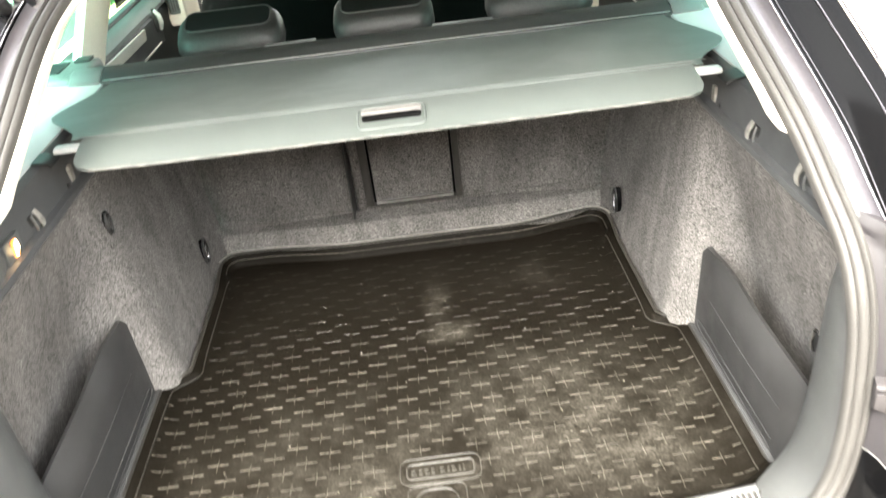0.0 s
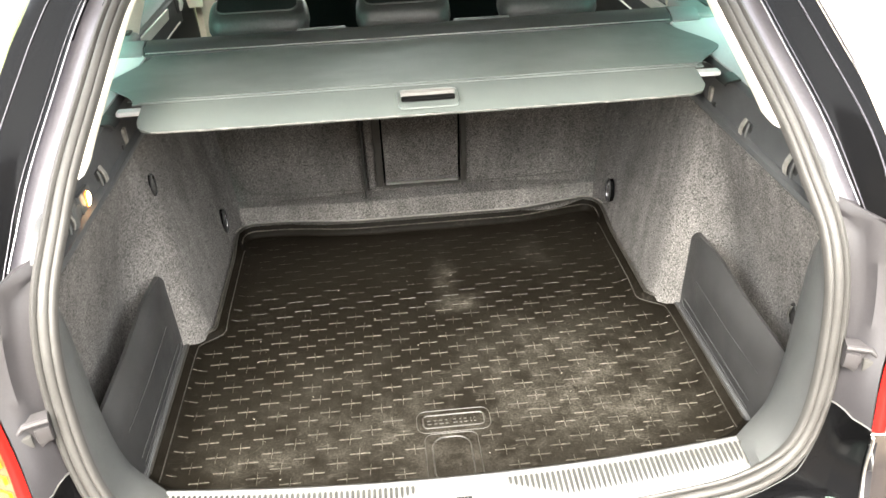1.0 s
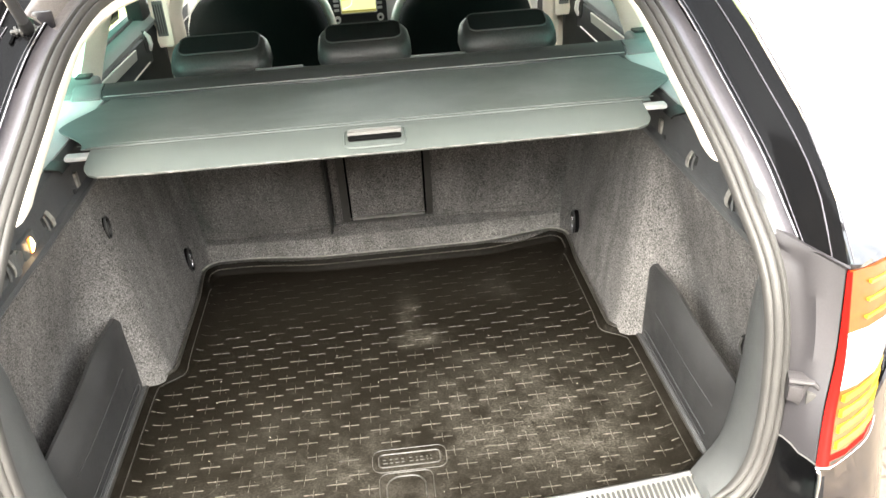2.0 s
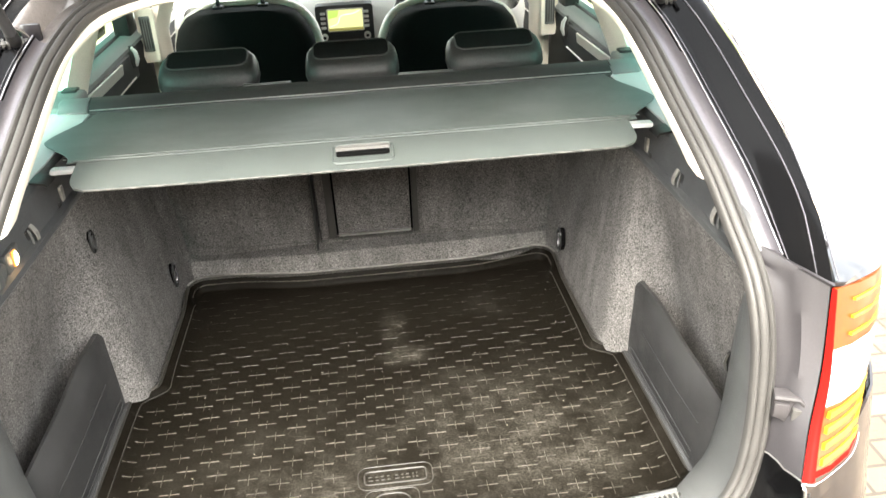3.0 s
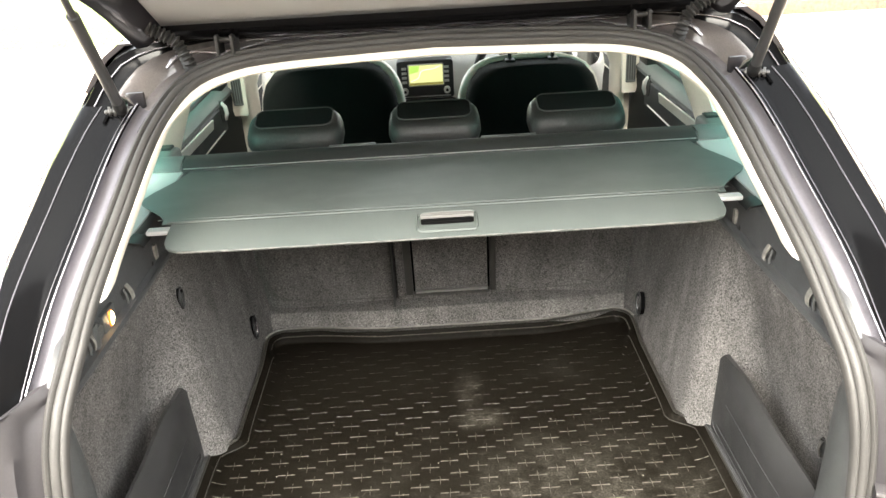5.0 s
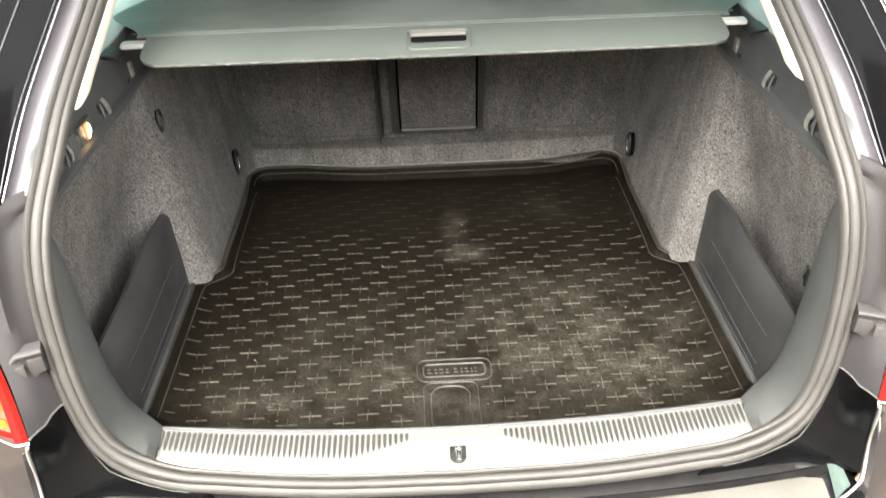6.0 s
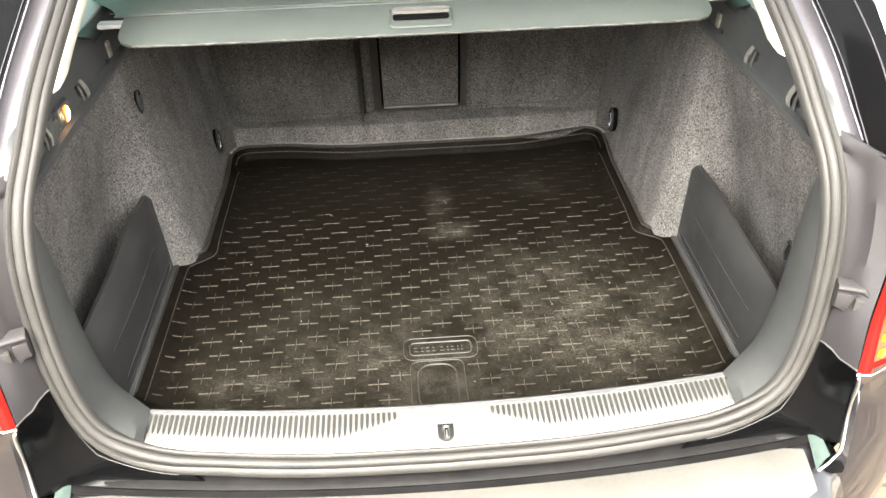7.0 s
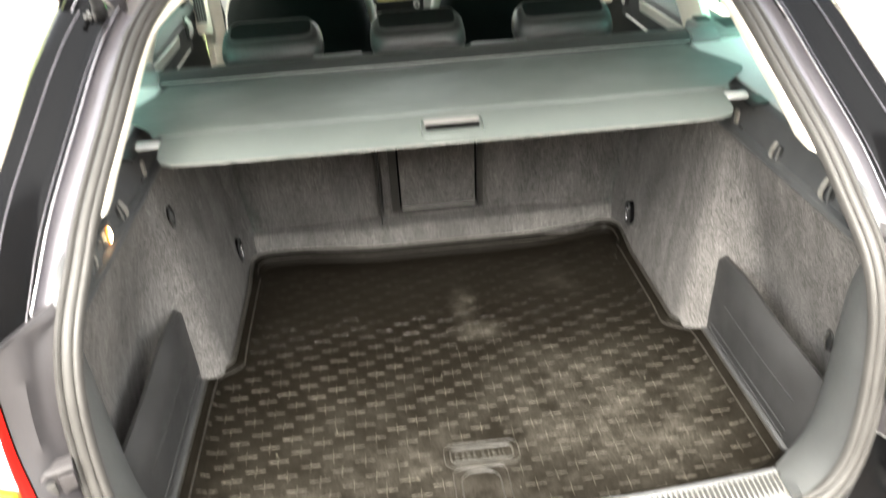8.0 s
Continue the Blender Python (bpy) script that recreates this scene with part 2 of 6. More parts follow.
def mat_rubber():
    """Warm black rubber with grey dust where goods have rubbed, two patches of paler scuffing and a finer grain."""
    m = material("mat_rubber", (0.0042, 0.0034, 0.0025), 0.5, 0.0, bump=(900, 0.0003), spec=0.03)
    nt = m.node_tree
    b = nt.nodes["Principled BSDF"]
    co = nt.nodes.new("ShaderNodeTexCoord").outputs["Object"]

    def node(kind, **sets):
        n = nt.nodes.new("ShaderNode" + kind)
        for k, v in sets.items():
            n.inputs[k].default_value = v
        return n

    def blob(x, y, r, ry=None):
        mp = node("Mapping")
        mp.vector_type = "TEXTURE"
        mp.inputs["Location"].default_value = (x, y, 0.575)
        mp.inputs["Scale"].default_value = (r, ry or r, 1)
        nt.links.new(co, mp.inputs[0])
        ln = node("VectorMath")
        ln.operation = "LENGTH"
        nt.links.new(mp.outputs[0], ln.inputs[0])
        mr = node("MapRange")
        mr.inputs[1].default_value, mr.inputs[2].default_value = 0.2, 1.0
        mr.inputs[3].default_value, mr.inputs[4].default_value = 1.0, 0.0
        nt.links.new(ln.outputs["Value"], mr.inputs[0])
        return mr.outputs[0]

    def op(kind, a, c):
        n = node("Math")
        n.operation = kind
        for s, v in ((n.inputs[0], a), (n.inputs[1], c)):
            if isinstance(v, (int, float)):
                s.default_value = v
            else:
                nt.links.new(v, s)
        return n.outputs[0]

    def tex(scale, detail, lo, hi, stretch=None):
        n = node("TexNoise", Scale=scale, Detail=detail, Roughness=0.65)
        if stretch:
            mp = node("Mapping")
            mp.inputs["Scale"].default_value = stretch
            nt.links.new(co, mp.inputs[0])
            nt.links.new(mp.outputs[0], n.inputs["Vector"])
        else:
            nt.links.new(co, n.inputs["Vector"])
        mr = node("MapRange")
        mr.inputs[1].default_value, mr.inputs[2].default_value = lo, hi
        nt.links.new(n.outputs["Fac"], mr.inputs[0])
        return mr.outputs[0]

    where = 0.025
    for x, y, r, ry, k in ((0.26, 0.36, 0.36, 0.32, 0.42), (0.035, 0.79, 0.045, 0.11, 0.42), (0.06, 0.665, 0.09, 0.05, 0.45), (-0.15, 0.31, 0.20, 0.09, 0.36),
                           (-0.36, 0.20, 0.14, 0.05, 0.48), (0.28, 0.86, 0.12, 0.09, 0.14), (0.38, 0.25, 0.13, 0.12, 0.46), (0.15, 0.47, 0.16, 0.10, 0.30),
                           # the last, broadest blob makes the whole front paler
                           (-0.22, 0.22, 0.45, 0.22, 0.22), (0.0, 0.24, 0.65, 0.36, 0.26)):
        where = op("MAXIMUM", where, op("MULTIPLY", blob(x, y, r, ry), k))
    specks = op("ADD", op("MULTIPLY", tex(240, 6, 0.38, 0.80), 0.75), op("MULTIPLY", tex(34, 6, 0.40, 0.75), 0.35))
    dust = op("MULTIPLY", where, op("MULTIPLY", specks, op("ADD", op("MULTIPLY", tex(15, 6, 0.38, 0.66), 0.9), 0.1)))

    def scratches(scale, turn, stretch):
        """Thin wandering lines where a stretched noise crosses its middle value."""
        mp = node("Mapping")
        mp.inputs["Rotation"].default_value = (0, 0, turn)
        mp.inputs["Scale"].default_value = stretch
        nt.links.new(co, mp.inputs[0])
        n = node("TexNoise", Scale=scale, Detail=2.0, Roughness=0.5)
        nt.links.new(mp.outputs[0], n.inputs["Vector"])
        d = op("ABSOLUTE", op("SUBTRACT", n.outputs["Fac"], 0.5), 0.0)
        mr = node("MapRange")
        mr.inputs[1].default_value, mr.inputs[2].default_value = 0.0, 0.012
        mr.inputs[3].default_value, mr.inputs[4].default_value = 1.0, 0.0
        nt.links.new(d, mr.inputs[0])
        return mr.outputs[0]

    fine_marks = op("MAXIMUM", scratches(9, 0.5, (1, 3, 1)), op("MAXIMUM", scratches(11, -0.9, (1, 3.5, 1)), scratches(8, 1.9, (1, 2.5, 1))))
    marks = op("MULTIPLY", op("MULTIPLY", fine_marks, tex(14, 4, 0.48, 0.66)), op("ADD", op("MULTIPLY", where, 0.85), 0.04))
    dust = op("MAXIMUM", dust, marks)
    mx = node("Mix")
    mx.data_type = "RGBA"
    mx.inputs[6].default_value, mx.inputs[7].default_value = (0.0042, 0.0034, 0.0025, 1), (0.160, 0.146, 0.124, 1)
    nt.links.new(dust, mx.inputs[0])
    nt.links.new(mx.outputs[2], b.inputs["Base Color"])
    r = node("MapRange")
    r.inputs[3].default_value, r.inputs[4].default_value = 0.5, 0.85
    nt.links.new(dust, r.inputs[0])
    nt.links.new(r.outputs[0], b.inputs["Roughness"])
    return m


M_MAT = mat_rubber()
# Paler than the tray: the ridges' sky glints are put into the colour
M_RIDGE = material("ridge_glint_rubber", (0.031, 0.028, 0.0235), 0.42, 0.0, fine=(160, 0.6), broad=(9, 0.8), spec=0.25)
M_LIP = material("pale_lip_rubber", (0.17, 0.163, 0.15), 0.38, 0.0, fine=(120, 0.3), broad=(10, 0.4), spec=0.5)
M_OUTLINE = material("outline_rubber", (0.017, 0.0155, 0.0135), 0.45, 0.0, fine=(160, 0.5), broad=(20, 0.6))
M_PAVING = material("light_paving", (0.36, 0.31, 0.25), 0.8, 0.0, fine=(30, 0.2), broad=(0.6, 0.2), bump=(40, 0.004))
M_GRASS = material("verge_grass", (0.12, 0.15, 0.045), 0.9, 0.0, fine=(25, 0.4), broad=(0.5, 0.5), bump=(30, 0.03))
M_RENDER = material("house_render", (0.16, 0.13, 0.105), 0.9, 0.0, fine=(40, 0.2), broad=(1.2, 0.3), bump=(60, 0.004))
M_KERB = material("brown_kerb", (0.09, 0.055, 0.035), 0.85, 0.0, fine=(20, 0.3), broad=(1.5, 0.3), bump=(30, 0.005))


# ---- builders ----
def thing(name, base, label, category, group="", kind=""):
    ob = new(name)
    ob.empty_display_size = 0.05
    ob.location = base
    return tagged(ob, label, category, group, kind)


def part(name, bm, mat, parent=None, label="", sharp=38, smooth=True):
    """Links a bmesh, built in world metres, as one mesh under a thing or a part."""
    me = bpy.data.meshes.new(name)
    bmesh.ops.recalc_face_normals(bm, faces=bm.faces)
    bm.to_mesh(me)
    bm.free()
    for p in me.polygons:
        p.use_smooth = smooth
    if smooth:
        me.set_sharp_from_angle(angle=radians(sharp))
    me.materials.append(mat)
    ob = new(name, me)
    if parent:
        ob.parent = parent
        if not parent.parent:
            ob.matrix_parent_inverse = Matrix.Translation(parent.location).inverted()
    if label:
        ob["label"] = label
    return ob


def grid(rows, closed_u=False, closed_v=False):
    """A sheet through rows of points."""
    bm = bmesh.new()
    v = [[bm.verts.new(p) for p in r] for r in rows]
    n, k = len(rows), len(rows[0])
    for i in range(n if closed_v else n - 1):
        for j in range(k if closed_u else k - 1):
            bm.faces.new((v[i][j], v[i][(j + 1) % k], v[(i + 1) % n][(j + 1) % k], v[(i + 1) % n][j]))
    return bm


def sheet(rows, thick, into):
    """A sheet with thickness: a second skin lies thick metres behind the first, on the side that into points to, with closed edges."""
    n, k = len(rows), len(rows[0])
    a = np.array([[tuple(p) for p in r] for r in rows], float)
    du = np.gradient(a, axis=1)
    dv = np.gradient(a, axis=0)
    nm = np.cross(du, dv)
    nm /= np.linalg.norm(nm, axis=2, keepdims=True) + 1e-12
    way = np.array([[tuple(into(Vector(p))) for p in r] for r in a]) if callable(into) else np.array(into, float)
    b = a + nm * (thick if (nm * way).sum() > 0 else -thick)
    bm = bmesh.new()
    va = [[bm.verts.new(p) for p in r] for r in a]
    vb = [[bm.verts.new(p) for p in r] for r in b]
    for i in range(n - 1):
        for j in range(k - 1):
            bm.faces.new((va[i][j], va[i][j + 1], va[i + 1][j + 1], va[i + 1][j]))
            bm.faces.new((vb[i][j], vb[i + 1][j], vb[i + 1][j + 1], vb[i][j + 1]))
    for j in range(k - 1):
        bm.faces.new((va[0][j], vb[0][j], vb[0][j + 1], va[0][j + 1]))
        bm.faces.new((va[-1][j], va[-1][j + 1], vb[-1][j + 1], vb[-1][j]))
    for i in range(n - 1):
        bm.faces.new((va[i][0], va[i + 1][0], vb[i + 1][0], vb[i][0]))
        bm.faces.new((va[i][-1], vb[i][-1], vb[i + 1][-1], va[i + 1][-1]))
    return bm


def spline(pts, n):
    """n+1 points on a smooth curve through pts."""
    p = [Vector(q) for q in pts]
    p = [p[0] * 2 - p[1]] + p + [p[-1] * 2 - p[-2]]
    ln = [(p[i + 1] - p[i]).length for i in range(1, len(p) - 2)]
    tot, out = sum(ln), []
    for s in range(n + 1):
        d, i = tot * s / n, 0
        while i < len(ln) - 1 and d > ln[i]:
            d -= ln[i]
            i += 1
        t = min(1, d / ln[i])
        a, b, c, e = p[i:i + 4]
        out.append(0.5 * (2 * b + (c - a) * t + (2 * a - 5 * b + 4 * c - e) * t * t + (3 * b - a - 3 * c + e) * t ** 3))
    return out


def tube(pts, r, sides=8, ends=True, wave=None):
    """A round bar along points; r is a number or one for each point."""
    pts = [Vector(p) for p in pts]
    up, rows = None, []
    for i, p in enumerate(pts):
        t = (pts[min(i + 1, len(pts) - 1)] - pts[max(i - 1, 0)]).normalized()
        if up is None:
            up = t.orthogonal().normalized()
        up = (up - t * up.dot(t)).normalized()
        side = t.cross(up)
        rr = r[i] if isinstance(r, (list, tuple)) else r
        rows.append([p + (up * math.cos(a) + side * math.sin(a)) * rr for a in [2 * math.pi * k / sides for k in range(sides)]])
    bm = grid(rows, closed_u=True)
    if ends:
        bm.verts.ensure_lookup_table()
        n = len(bm.verts)
        bm.faces.new([bm.verts[k] for k in range(sides)])
        bm.faces.new([bm.verts[n - sides + k] for k in range(sides)])
    return bm


def box(x0, x1, y0, y1, z0, z1, bevel=0.004, seg=2, m=None):
    bm = bmesh.new()
    bmesh.ops.create_cube(bm, size=1)
    for v in bm.verts:
        v.co = Vector(((x0 + x1) / 2 + v.co.x * (x1 - x0), (y0 + y1) / 2 + v.co.y * (y1 - y0), (z0 + z1) / 2 + v.co.z * (z1 - z0)))
    if bevel:
        bmesh.ops.bevel(bm, geom=bm.edges[:], offset=bevel, segments=seg, profile=0.6, affect="EDGES", clamp_overlap=True)
    if m:
        bmesh.ops.transform(bm, matrix=m, verts=bm.verts[:])
    return bm


def merge(*bms):
    """Several bmeshes as one."""
    out = bmesh.new()
    for b in bms:
        me = bpy.data.meshes.new("tmp")
        b.to_mesh(me)
        b.free()
        out.from_mesh(me)
        bpy.data.meshes.remove(me)
    return out


def prism(outline, axis, a, b, bevel=0.0, seg=2):
    """An outline in the plane across an axis (x: y,z; y: x,z; z: x,y), drawn out from a to b."""
    def put(u, v, w):
        return {"x": (w, u, v), "y": (u, w, v), "z": (u, v, w)}[axis]
    bm = bmesh.new()
    lo = [bm.verts.new(put(u, v, a)) for u, v in outline]
    hi = [bm.verts.new(put(u, v, b)) for u, v in outline]
    n = len(outline)
    bm.faces.new(lo)
    bm.faces.new(hi[::-1])
    for i in range(n):
        bm.faces.new((lo[i], hi[i], hi[(i + 1) % n], lo[(i + 1) % n]))
    if bevel:
        rim = [e for e in bm.edges if abs(edge_span(e, axis)) < 1e-6]
        bmesh.ops.bevel(bm, geom=rim, offset=bevel, segments=seg, profile=0.6, affect="EDGES", clamp_overlap=True)
    return bm


def edge_span(e, axis):
    d = e.verts[0].co - e.verts[1].co
    return d.x if axis == "x" else d.y if axis == "y" else d.z


def round_rect(w, h, r, cx=0.0, cy=0.0, seg=5):
    out = []
    for qx, qy, a0 in ((1, 1, 0), (-1, 1, 90), (-1, -1, 180), (1, -1, 270)):
        for k in range(seg + 1):
            a = radians(a0 + 90 * k / seg)
            out.append((cx + qx * (w / 2 - r) + r * math.cos(a), cy + qy * (h / 2 - r) + r * math.sin(a)))
    return out


def mix3(a, b, t):
    return Vector(a) * (1 - t) + Vector(b) * t


def smooth01(t):
    t = max(0.0, min(1.0, t))
    return t * t * (3 - 2 * t)


def hexcols(x0, x1, n):
    return [x0 + (x1 - x0) * i / n for i in range(n + 1)]


# ---- ground and distance ----
def ground_sheet():
    rows = []
    for y in (-60, -20, -8, -3, 0, 3, 6, 9, 20, 60, 200):
        rows.append([(x, y, 0.0) for x in (-200, -60, -20, -8, -3, 0, 3, 8, 20, 60, 200)])
    return grid(rows)


ground = part("ground", ground_sheet(), M_PAVING)
tagged(ground, "pale sunlit paved ground, evenly worn", "ground", kind="structure")


def block_paving():
    m = material("brown_block_paving", (0.15, 0.11, 0.075), 0.8, 0.0, fine=(60, 0.3), bump=(60, 0.003))
    nt = m.node_tree
    br = nt.nodes.new("ShaderNodeTexBrick")
    br.inputs["Scale"].default_value = 1.0
    br.inputs["Brick Width"].default_value, br.inputs["Row Height"].default_value, br.inputs["Mortar Size"].default_value = 0.2, 0.1, 0.006
    br.inputs["Color1"].default_value, br.inputs["Color2"].default_value, br.inputs["Mortar"].default_value = (0.12, 0.088, 0.06, 1), (0.075, 0.055, 0.038, 1), (0.035, 0.028, 0.02, 1)
    nt.links.new(nt.nodes.new("ShaderNodeTexCoord").outputs["Object"], br.inputs["Vector"])
    nt.links.new(br.outputs["Color"], nt.nodes["Principled BSDF"].inputs["Base Color"])
    return m


driveway = tagged(part("driveway", box(-3.2, 3.2, -9.49, 1.5, -0.05, 0.006, 0.002), block_paving()), "brown block-paved driveway under the parked car", "driveway", kind="structure")


def verge():
    rows = []
    for x in range(-60, 61, 3):
        rows.append([(x, 10.0 + 0.25 * math.sin(x * 0.7), 0.0), (x, 10.2 + 0.25 * math.sin(x * 0.7), 0.09), (x, 13, 0.14), (x, 20, 0.3), (x, 60, 1.0), (x, 120, 2.5)])
    return grid(rows)


tagged(part("verge", verge(), M_GRASS), "sunlit yellow-green grass verge beyond the paving", "grass", kind="structure")
tagged(part("kerb", box(1, 60, 9.3, 9.95, -0.05, 0.16, 0.02), M_KERB), "weathered brown kerb edging the grass verge", "kerb", kind="structure")

for s in (1, -1):
    rows = [[(s * (1.35 + (0.35 * (y + 0.87) - 1.35) * k), y, z) for k, z in ((0, 0.0), (0.04, 0.03), (0.5, 0.05), (0.96, 0.03), (1, 0.0))] for y in hexcols(4.6, 9.25, 14)]
    tagged(part("lawn", grid(rows), M_GRASS), "sunlit green lawn beside the paving", "lawn", kind="structure")

# Unseen house, added to hold back low sky light from behind
house = thing("house", (0, -9.5, 0), "unseen rendered house added behind the car to cut low sky light", "house")
part("wall", box(-7.0, 7.0, -9.8, -9.5, 0, 4.9, 0.02), M_RENDER, house)
part("roof", prism([(-9.3, 4.85), (-9.3, 4.92), (-13.0, 6.9), (-13.2, 6.8)], "x", -7.3, 7.3), M_KERB, house)

# ---- the car ----
car = thing("estate_car", (0, 2.2, 0), "black pearl estate car parked with its tailgate raised", "car")

# the boot opening: right half from the sill's middle to the roof's middle, with the way the opening faces
HALF = [
    ((0.0, -0.044, 0.632), (0, -0.30, 0.95)), ((0.20, -0.039, 0.632), (0, -0.30, 0.95)), ((0.36, -0.023, 0.633), (0, -0.30, 0.95)),
    ((0.45, -0.012, 0.640), (0.05, -0.45, 0.88)), ((0.518, -0.003, 0.675), (0.1, -0.75, 0.60)), ((0.550, 0.006, 0.725), (0.1, -0.92, 0.35)),
    ((0.566, 0.018, 0.80), (0.1, -0.97, 0.22)), ((0.573, 0.035, 0.89), (0.1, -0.97, 0.22)), ((0.573, 0.055, 0.975), (0.1, -0.95, 0.28)),
    ((0.568, 0.090, 1.045), (0.1, -0.86, 0.46)), ((0.560, 0.160, 1.105), (0.1, -0.70, 0.68)), ((0.550, 0.235, 1.165), (0.1, -0.60, 0.77)),
    ((0.528, 0.360, 1.250), (0.1, -0.57, 0.80)), ((0.510, 0.455, 1.315), (0.1, -0.56, 0.81)), ((0.492, 0.525, 1.357), (0.08, -0.56, 0.82)),
    ((0.455, 0.595, 1.400), (0.04, -0.56, 0.83)), ((0.39, 0.632, 1.424), (0, -0.55, 0.83)), ((0.28, 0.650, 1.436), (0, -0.55, 0.83)), ((0.0, 0.660, 1.444), (0, -0.55, 0.83)),
]


def opening_half(n=72):
    """Points of the right half with the directions outwards (u) and towards the rear (w)."""
    pts = spline([p for p, _ in HALF], n)
    node_s, d = [0.0], 0.0
    for (a, _), (b, _) in zip(HALF, HALF[1:]):
        d += (Vector(b) - Vector(a)).length
        node_s.append(d)
    out = []
    for i, p in enumerate(pts):
        s = d * i / n
        k = max(j for j in range(len(node_s)) if node_s[j] <= s + 1e-9)
        k = min(k, len(HALF) - 2)
        f = (s - node_s[k]) / (node_s[k + 1] - node_s[k])
        w = mix3(HALF[k][1], HALF[k + 1][1], f).normalized()
        t = (pts[min(i + 1, n)] - pts[max(i - 1, 0)]).normalized()
        if i in (0, n):
            t = Vector((1 if i == 0 else -1, 0, 0))
        w = (w - t * w.dot(t)).normalized()
        out.append((p, t.cross(w).normalized(), w))
    return out


OPEN = opening_half()


def flip(v, s):
    return Vector((v[0] * s, v[1], v[2]))


def ring_rows(profile, lo=None, hi=None, s=None):
    """The profile (u, w) carried round the whole opening, or on one side s between heights lo and hi."""
    if s is None:
        right = [[p + u * a + w * b for a, b in profile] for p, u, w in OPEN]
        left = [[flip(q, -1) for q in r] for r in right[-2:0:-1]]
        return right + left
    return [[flip(p + u * a + w * b, s) for a, b in profile] for p, u, w in OPEN if lo <= p.z <= hi and p.x > 0.001]


SEAL = [(-0.017, -0.006), (-0.0175, 0.003), (-0.015, 0.0078), (-0.011, 0.0085), (-0.0088, 0.006), (-0.0078, 0.0005), (-0.0066, 0.006), (-0.002, 0.0102), (0.004, 0.0104), (0.0066, 0.007), (0.0078, 0.0015), (0.0088, 0.0068), (0.012, 0.0102), (0.017, 0.0088), (0.020, 0.003), (0.019, -0.006)]
part("door_seal", grid(ring_rows(SEAL), closed_u=True, closed_v=True), M_SEAL, car, "grey ribbed rubber seal round the boot opening", sharp=60)

COVER_FOOT = {}
OUTER = [(1.065, 0.648, 0.022), (1.12, 0.672, 0.13), (1.20, 0.682, 0.28), (1.30, 0.660, 0.44), (1.38, 0.630, 0.57), (1.45, 0.600, 0.66)]


def outer_edge(z):
    """The rear edge of the body skin beside the opening at a height."""
    zs = [q[0] for q in OUTER]
    return Vector((float(np.interp(z, zs, [q[1] for q in OUTER])), float(np.interp(z, zs, [q[2] for q in OUTER])), z))


for s in (1, -1):
    # painted flange beside the seal, above the lamps
    rows = ring_rows([(0.016, -0.004), (0.024, -0.012), (0.034, -0.015), (0.046, -0.014), (0.052, -0.010), (0.056, 0.0)], 1.066, 1.378, s)
    part("pillar_flange", sheet(rows, 0.004, (0, 1, -0.6)), M_FLANGE, car, "glossy dark pearl painted pillar flange")
    # gloss strip from the flange out to the side glass
    rows = []
    for p, u, w in OPEN:
        if 1.050 <= p.z <= 1.380 and p.x > 0.45:
            f = p + u * 0.056
            o = outer_edge(f.z)
            rows.append([flip(q, s) for q in spline([f, mix3(f, o, 0.08) + w * -0.006, mix3(f, o, 0.5) + w * -0.004, o, o + Vector((0.012, 0.020, 0.0)), o + Vector((0.035, 0.10, 0.0)), o + Vector((0.060, 0.22, 0.0))], 20)])
    COVER_FOOT[s] = [Vector(q) for q in rows[0]]
    part("pillar_cover", sheet(rows, 0.004, (-s, 0.6, -0.3)), M_GLOSS, car, "gloss black pillar cover")
    # Thin bars; those at the flange edge stand in for highlight lines
    for k, r_, strip_mat in ((0, 0.0014, M_BEAD), (1, 0.0009, M_FLANGE), (4, 0.0012, M_FLANGE), (7, 0.0011, M_FLANGE), (12, 0.0016, M_BEAD)):
        part("trim_strip", tube([Vector(r[k]) + Vector((0.0005 * s * k, -0.002, 0.0005)) for r in rows], r_, 6), strip_mat, car, "thin bright line along the pillar cover")

# cream trim inside the seal above the belt, and the roof frame across the top
rows = [[p + u * a * (1 + 1.1 * smooth01((p.z - 1.33) / 0.09)) + Vector((0, b, 0)) for a, b in ((-0.010, 0.012), (-0.016, 0.008), (-0.021, 0.012), (-0.024, 0.024), (-0.022, 0.05), (-0.018, 0.08))] for p, u, w in OPEN if p.z >= 1.150]
rows = rows + [[flip(q, -1) for q in r] for r in rows[-2::-1]]
part("pillar_trim", sheet(rows, 0.004, lambda p: (p.x, 0, p.z - 1.2)), M_CREAM, car, "cream moulded trim round the upper opening")


# ---- sill ----
def sill_y(x, inner):
    return (0.058 + 0.030 * (x / 0.48) ** 2) if inner else (-0.030 + 0.050 * (abs(x) / 0.48) ** 2.2)


def sill_point(x, t, lift=0.0):
    """t from 0 at the boot's edge to 1 at the seal."""
    y = sill_y(x, True) * (1 - t) + sill_y(x, False) * t
    return (x, y, 0.6365 + 0.0012 * math.sin(math.pi * t) - 0.0085 * t - 0.008 * max(0, t - 0.8) / 0.2 + lift)


ts = [0.0, 0.03, 0.10, 0.25, 0.45, 0.62, 0.7, 0.76, 0.82, 0.88, 0.94, 1.0]
plate = part("sill_plate", sheet([[sill_point(x, t) for t in ts] for x in hexcols(-0.485, 0.488, 80)], 0.004, (0, 0, -1)), M_STEEL, car, "bright steel sill plate with dark groove inlays towards both ends")
